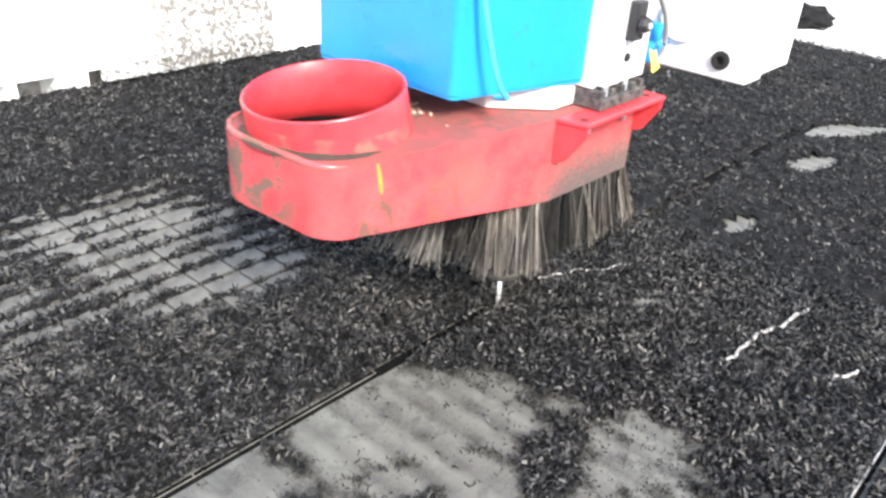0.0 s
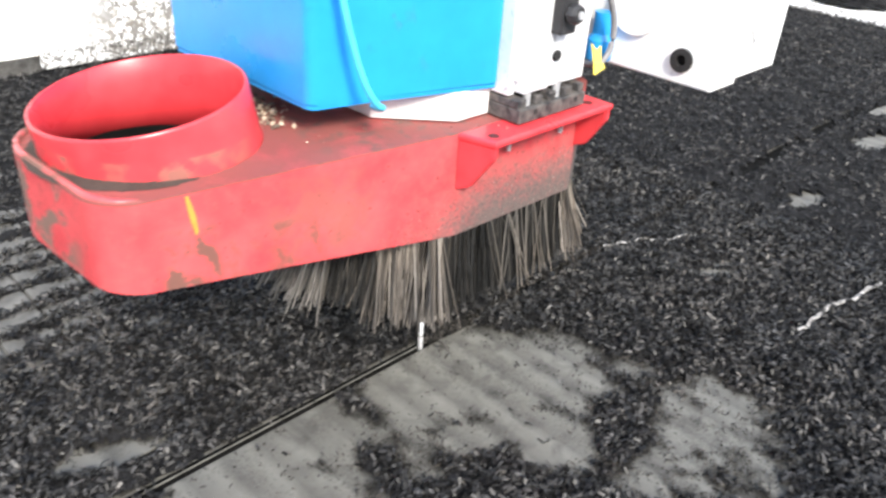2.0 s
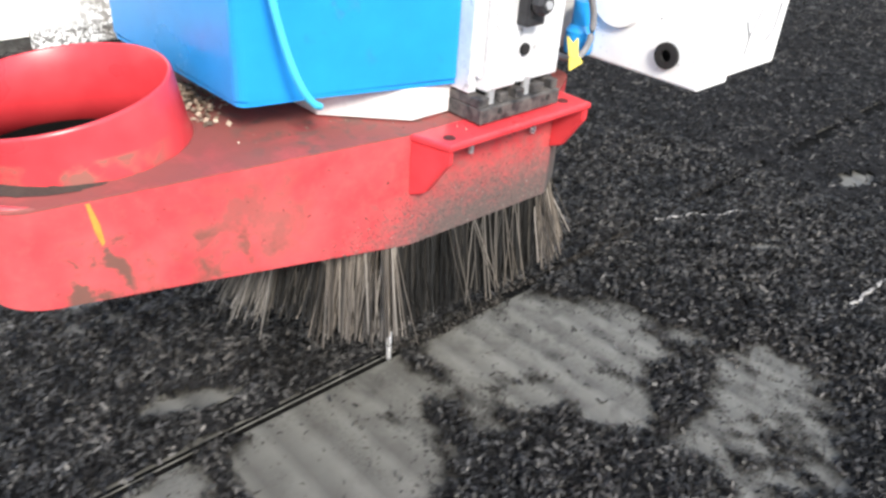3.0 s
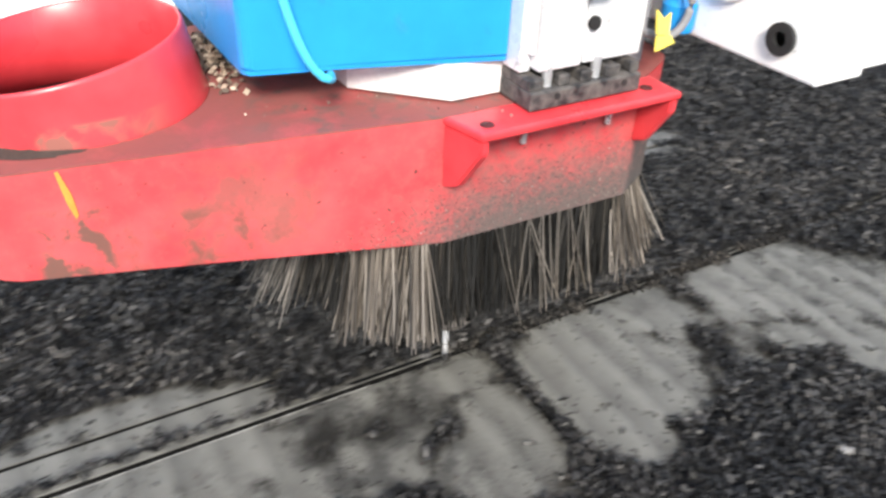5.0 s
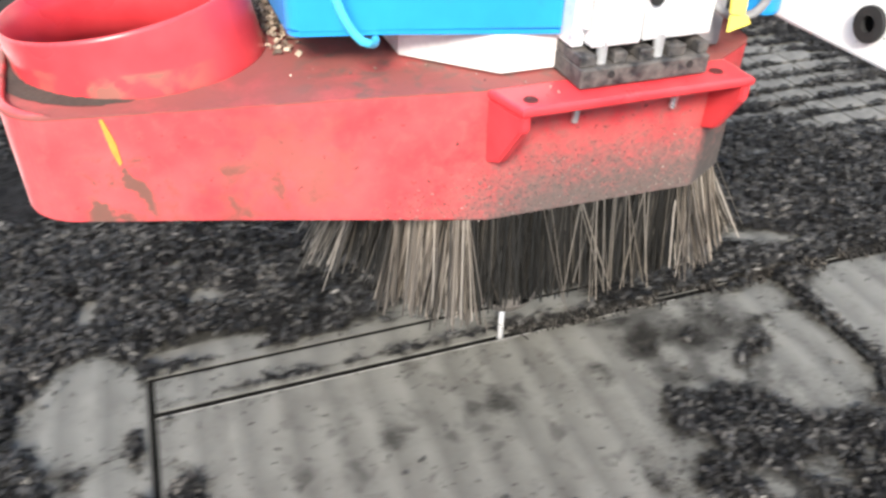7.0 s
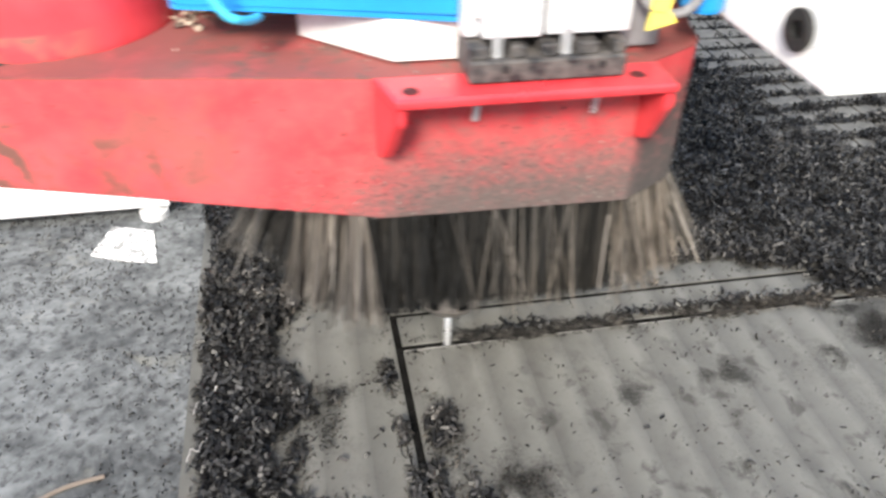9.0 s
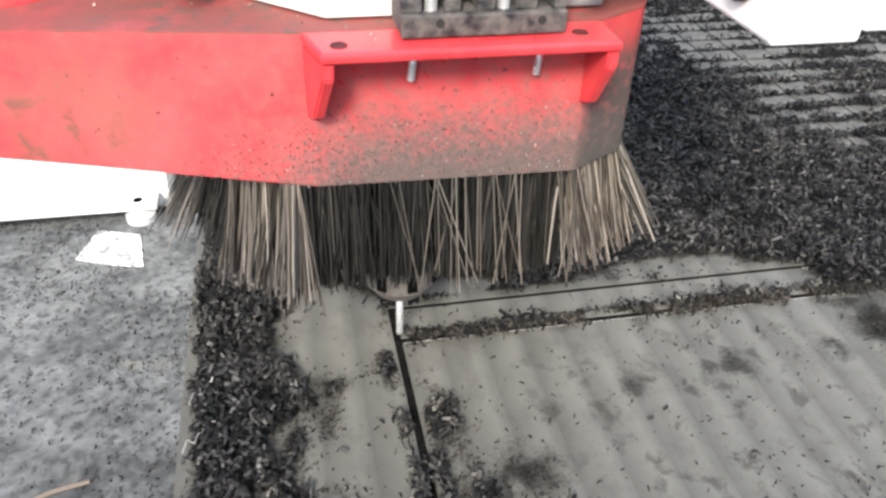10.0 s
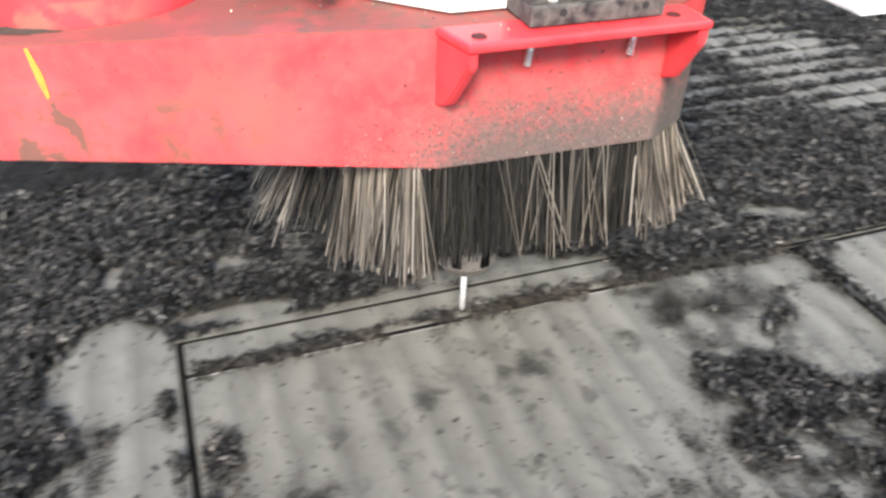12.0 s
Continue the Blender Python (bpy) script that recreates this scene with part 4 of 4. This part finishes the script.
def brush():
    """Clogged black along the front, pale stiff bunches at the two front corners, thin grey ones flaring at the sides."""
    pts = [Vector(p) for p in BRUSH]
    per = [(a, b) for a, b in zip(pts, pts[1:] + pts[:1])]
    total = sum((b - a).length for a, b in per)
    rng = random.Random(4)

    def at(s):
        s %= total
        for a, b in per:
            l = (b - a).length
            if s <= l:
                d = (b - a) / l
                return a + d * s, Vector((d.y, -d.x))
            s -= l
        return per[0][0], Vector((0, -1))

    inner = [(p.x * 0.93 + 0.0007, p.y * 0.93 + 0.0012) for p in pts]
    # a black filling paints the shade behind the bristles
    part("shade_fill", prism(inner, 0.128, 0.195), SHADE_BLACK, head, "black filling for the shade inside the brush")
    tufts = 120
    for i in range(tufts):
        bm = bmesh.new()
        s0 = total * i / tufts
        here, facing = at(s0)
        front = here.y < -0.079 and -0.071 < here.x < 0.086
        bunch = here.x < -0.07 and here.y < -0.05
        gap = here.x < -0.1 and -0.05 < here.y < -0.012
        corner = here.x > 0.085 and here.y < -0.055
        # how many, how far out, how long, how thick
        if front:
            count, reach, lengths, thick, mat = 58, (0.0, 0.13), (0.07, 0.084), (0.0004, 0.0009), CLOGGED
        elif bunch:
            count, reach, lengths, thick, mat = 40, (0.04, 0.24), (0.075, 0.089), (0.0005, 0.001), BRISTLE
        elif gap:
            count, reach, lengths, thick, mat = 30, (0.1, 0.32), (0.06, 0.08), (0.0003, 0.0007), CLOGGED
        elif corner:
            count, reach, lengths, thick, mat = 34, (0.1, 0.36), (0.064, 0.08), (0.0004, 0.0009), BRISTLE
        else:
            count, reach, lengths, thick, mat = 32, (0.2, 0.6), (0.066, 0.086), (0.0003, 0.0008), GREYED
        splay = rng.gauss(0, 0.05)
        for k in range(count):
            p, n = at(s0 + rng.uniform(0, 0.85 * total / tufts))
            depth = rng.uniform(0, 0.014)
            top = Vector((p.x - n.x * depth, p.y - n.y * depth, 0.2))
            out = n * rng.uniform(*reach) + Vector((-n.y, n.x)) * rng.gauss(splay, 0.18 if rng.random() < 0.08 else 0.06)
            length = rng.uniform(*lengths)
            tip = top + Vector((out.x * length, out.y * length, -length))
            bristle(bm, top, tip, -Vector((n.x, n.y, 0)) * rng.uniform(0, 0.0025), rng.uniform(*thick), rng.uniform(0, 3.14))
        part("bristle_tuft", bm, mat, head)
    # single pale bristles that stand across the clogged front
    for k in range(19):
        x = rng.uniform(-0.055, 0.085) if k < 6 else rng.uniform(0.005, 0.08)
        lean, length = rng.gauss(0.08, 0.13), rng.uniform(0.068, 0.084)
        bm = bmesh.new()
        for twin in range(rng.choice((1, 1, 1, 2))):
            top = Vector((x + twin * 0.0016, -0.0868, 0.199))
            tip = top + Vector(((lean + twin * 0.05) * length, -rng.uniform(0.1, 0.24) * length, -length))
            bristle(bm, top, tip, Vector((0, 0.001, 0)), rng.uniform(0.0004, 0.0006), rng.uniform(0, 3.14))
        part("stray_bristle", bm, STRAY, head, "single pale bristle")


def cutter():
    part("spindle_nose", lathe([(0, 0.19), (0.04, 0.19), (0.04, 0.12), (0.036, 0.112), (0, 0.112)]), DARKSTEEL, head)
    nut = lathe([(0, 0.112), (0.029, 0.112), (0.029, 0.07), (0.0275, 0.056), (0.02, 0.0455), (0.012, 0.045), (0, 0.045)], sides=40)
    nut = part("collet_nut", nut, DARKSTEEL, head, "worn dark collet nut")
    # slots are black blocks, their shade put into the colour
    for k in range(8):
        a = radians(45 * k + 10)
        bm = box(-0.002, -0.0035, 0.06, 0.0015, 0.0035, 0.1)
        bmesh.ops.transform(bm, matrix=Matrix.Translation((0.0285 * math.cos(a), 0.0285 * math.sin(a), 0)) @ Matrix.Rotation(a, 4, "Z"), verts=bm.verts)
        part("spanner_slot", bm, SHADE_BLACK, nut)
    bit = lathe([(0, 0.05), (0.0027, 0.05), (0.0027, 0.006), (0.0027, -0.002), (0.002, -0.004), (0, -0.004)], sides=20)
    part("cutter", bit, STEEL, head, "bright steel cutter", smooth=True)


def upper():
    out = rounded([(-0.166, 0.13), (-0.163, -0.045), (-0.111, -0.0562), (-0.0165, -0.083), (-0.0165, 0.13)], [0.002, 0.008, 0.008, 0.002, 0.002], 4)
    cover_box = part("spindle_cover", prism(out, 0.3055, 0.62, 0.0015), BLUE, head, "glossy sky-blue spindle cover")
    part("cover_lip", prism([(x * 0.995, y * 0.99) for x, y in out], 0.3025, 0.3052), BLUE, cover_box)
    part("cable", tube(bezier((-0.157, -0.0515, 0.46), (-0.15, -0.062, 0.38), (-0.148, -0.076, 0.325), (-0.13, -0.078, 0.309)) + bezier((-0.127, -0.0775, 0.3075), (-0.123, -0.074, 0.305), (-0.12, -0.066, 0.302), (-0.117, -0.056, 0.3005), 6), 0.0024), CYAN, cover_box, "thin cyan cable")
    part("adapter_plate", prism([(-0.1, 0.12), (-0.0966, -0.03), (-0.049, -0.0745), (0.072, -0.0745), (0.085, -0.05), (0.085, 0.12)], 0.2795, 0.302, 0.0006), PLATE, head, "bare milled aluminium adapter plate")
    # clamp block with notches, on two bright pins
    block = part("clamp_block", box(-0.0155, -0.107, 0.279, 0.067, -0.072, 0.2905, 0.0012), BLACK, head, "black clamp block flecked with chips")
    for a, b in ((-0.0155, -0.005), (0.006, 0.014), (0.022, 0.031), (0.041, 0.052), (0.06, 0.067)):
        part("tooth", box(a, -0.104, 0.2905, b, -0.074, 0.297, 0.001), BLACK, block)
    for x in (0.0032, 0.0538):
        part("screw_socket", lathe([(0, 0), (0.0022, 0), (0.0022, 0.0008), (0, 0.0008)], (x, -0.1066, 0.2862), "Y", 16), RUBBER, block, "dark screw socket")
    for x in (0.0, 0.036):
        part("guide_pin", tube([(x, -0.099, 0.2905), (x, -0.099, 0.304)], 0.0032, 12), STEEL, block, "bright guide pin")
    # the slide: a stepped aluminium bar with a groove
    slide = part("slide_rail", box(-0.0085, -0.102, 0.3, 0.022, -0.04, 0.62, 0.0015), ALU, head, "aluminium slide with a groove and wiring")
    part("slide_plate", box(0.0245, -0.1, 0.3, 0.069, -0.04, 0.62, 0.0015), ALU, slide)
    # a black bar paints the shade in the gap between rail and plate
    part("groove", box(0.0215, -0.095, 0.301, 0.025, -0.04, 0.62), SHADE_BLACK, slide, "black bar for the groove's shade")
    part("edge_strip", box(-0.0165, -0.094, 0.2985, -0.009, -0.04, 0.62, 0.001), ALU, slide)
    part("edge_strip", box(-0.0125, -0.099, 0.31, -0.0095, -0.094, 0.62, 0.0005), PLATE, slide)
    part("screw_head", lathe([(0, 0), (0.0042, 0), (0.0042, 0.002), (0, 0.002)], (0.0285, -0.1005, 0.3245), "Y", 20), RUBBER, slide, "dark screw head")
    k = part("clamp_knob", box(0.016, -0.112, 0.343, 0.034, -0.1005, 0.38, 0.002), BLACK, slide, "black clamp with a bright screw")
    part("knob", lathe([(0, 0), (0.0068, 0), (0.0078, 0.002), (0.0078, 0.006), (0.006, 0.009), (0, 0.009)], (0.0232, -0.1125, 0.3595), "Y", 8), BLACK, k)
    part("knob_screw", lathe([(0, 0), (0.003, 0), (0.003, 0.002), (0, 0.002)], (0.0232, -0.121, 0.3595), "Y", 16), STEEL, k, "bright screw")
    # air line, tag and fitting beside the slide
    part("air_hose", tube(bezier((0.03, -0.1, 0.392), (0.092, -0.1, 0.39), (0.122, -0.1, 0.322), (0.098, -0.098, 0.308), 20) + bezier((0.096, -0.097, 0.307), (0.088, -0.093, 0.303), (0.082, -0.08, 0.305), (0.08, -0.07, 0.32), 6), 0.0026), GREYHOSE, head, "looped grey air hose")
    bm = bmesh.new()
    for pts in (((0.081, 0.308), (0.09, 0.306), (0.095, 0.318), (0.089, 0.315), (0.084, 0.321)), ((0.078, 0.299), (0.094, 0.302), (0.092, 0.306), (0.081, 0.307))):
        a = [bm.verts.new((x - 0.004, -0.103 + 0.5 * (z - 0.31), z + 0.004)) for x, z in pts]
        b = [bm.verts.new((x - 0.004, -0.1015 + 0.5 * (z - 0.31), z + 0.004)) for x, z in pts]
        bm.faces.new(a)
        bm.faces.new(b[::-1])
        for i in range(len(pts)):
            bm.faces.new((a[i], a[(i + 1) % len(pts)], b[(i + 1) % len(pts)], b[i]))
    part("cable_tag", bm, YELLOW, head, "bright yellow cable tag")
    part("fitting", lathe([(0, 0), (0.011, 0), (0.0115, 0.002), (0.0115, 0.017), (0.008, 0.022), (0.008, 0.04), (0, 0.04)], (0.117, -0.08, 0.303), "Z", 24), BLUE, head, "blue push-in fitting")
    part("side_bracket", box(0.072, -0.072, 0.2795, 0.1, 0.05, 0.62, 0.002), GREYHOSE, head, "aluminium bracket")
    # white housing beside the head
    housing = part("motor_housing", box(0.128, -0.183, 0.298, 0.170, 0.12, 0.62, 0.002), WHITE, head, "white painted motor housing")
    part("side_cover", box(0.1705, -0.183, 0.3025, 0.240, 0.12, 0.62, 0.002), WHITE, housing)
    # a black disc stands in for the shaded hole in the side
    hole_disc = lathe([(0, 0), (0.0095, 0), (0.0098, -0.001), (0.0098, -0.003), (0.0045, -0.003), (0.0045, 0.0), (0, 0.0)], (0.1268, -0.1544, 0.3183), "X", 28)
    part("hole_disc", hole_disc, RUBBER, housing, "round black disc for a shaded hole")
    part("boss", lathe([(0, -0.003), (0.024, -0.003), (0.0245, -0.002), (0.0245, 0.004), (0, 0.004)], (0.1265, -0.105, 0.352), "X", 40), WHITE, housing, "round white boss")
    for a, b in (((0.178, 0.343), (0.187, 0.33)), ((0.198, 0.352), (0.187, 0.33)), ((0.187, 0.33), (0.186, 0.317)), ((0.212, 0.322), (0.224, 0.331)), ((0.224, 0.331), (0.226, 0.352))):
        part("pencil_stroke", tube([(a[0], -0.1832, a[1]), (b[0], -0.1832, b[1])], 0.001, 5), PENCIL, housing)


def trail():
    """Chips that the brush drags over the fresh cut; they lie in it from the cutter on."""
    rng = np.random.RandomState(15)
    n = 2600
    x = 0.008 + 0.56 * rng.uniform(0, 1, n)
    y = 0.001 + 0.0036 * rng.normal(0, 1, n) + 0.0012 * np.sin(x * 70)
    keep = fbm(x * 30, y * 30, 53, 2) > -0.42
    return flakes("cut_chips", np.stack([x[keep], y[keep]], 1), 0.0004 + rng.uniform(0, 0.0016, keep.sum()), 0.72, rng, DUSTY, "dusty chips dragged over the fresh cut")


swarf = trail()
gantry = thing("gantry_leg", "white gantry leg splashed with dark chips behind the bed", "machine leg")


def gantry_parts():
    part("panel", box(0.03, 1.046, 0.012, 0.448, 1.068, 0.9, 0.006), PANEL, gantry, "white panel speckled with chips")
    part("bracket", box(0.03, 1.069, 0.43, 0.448, 1.5, 0.9, 0.006), WHITE, gantry)
    part("cover", box(0.3, 1.47, -0.6, 1.6, 1.64, 0.9, 0.01), WHITE, gantry)
    part("shoe", box(0.3, 1.46, -0.65, 1.7, 1.66, -0.605, 0.004), DARKSTEEL, gantry)


gantry_parts()
shoe()
brush()
cutter()
upper()


def motions():
    rows = [
        (0.0, pose(1.1402, 0.0000, 0.0000)),
        (0.5, pose(1.0852, 0.0000, 0.0000)),
        (1.0, pose(1.0190, 0.0000, 0.0000)),
        (1.5, pose(0.9601, 0.0000, 0.0000)),
        (2.0, pose(0.9013, 0.0000, 0.0000)),
        (2.5, pose(0.8376, 0.0000, 0.0000)),
        (3.0, pose(0.7776, 0.0000, 0.0000)),
        (5.0, pose(0.5388, 0.0000, 0.0000)),
        (5.5, pose(0.4695, 0.0000, 0.0000)),
        (6.0, pose(0.4080, 0.0000, 0.0000)),
        (6.5, pose(0.3476, 0.0000, 0.0000)),
        (7.0, pose(0.2890, 0.0000, 0.0000)),
        (7.5, pose(0.2220, 0.0000, 0.0000)),
        (7.7, pose(0.1995, 0.0000, 0.0000)),
        (8.5, pose(0.1030, 0.0000, 0.0000)),
        (9.1, pose(0.0250, 0.0000, 0.0000)),
        (9.3, pose(0.0010, 0.0000, 0.0000)),
        (9.5, pose(-0.0010, 0.0000, 0.0000)),
        (10.0, pose(0.0012, -0.0001, 0.0120)),
        (10.5, pose(0.0122, 0.0024, 0.0150)),
        (11.0, pose(0.0730, -0.0010, 0.0179)),
        (11.5, pose(0.1587, 0.0020, 0.0145)),
        (12.0, pose(0.2306, 0.0067, 0.0090)),
    ]
    walk(head, rows)
    far, trailing = 9.0, []
    for t, m in rows:
        far = min(far, m.translation.x)
        trailing.append((t, pose(far, 0, 0)))
    walk(swarf, trailing)
    walk(gantry, [(t, pose(m.translation.x, 0, 0)) for t, m in rows])


motions()
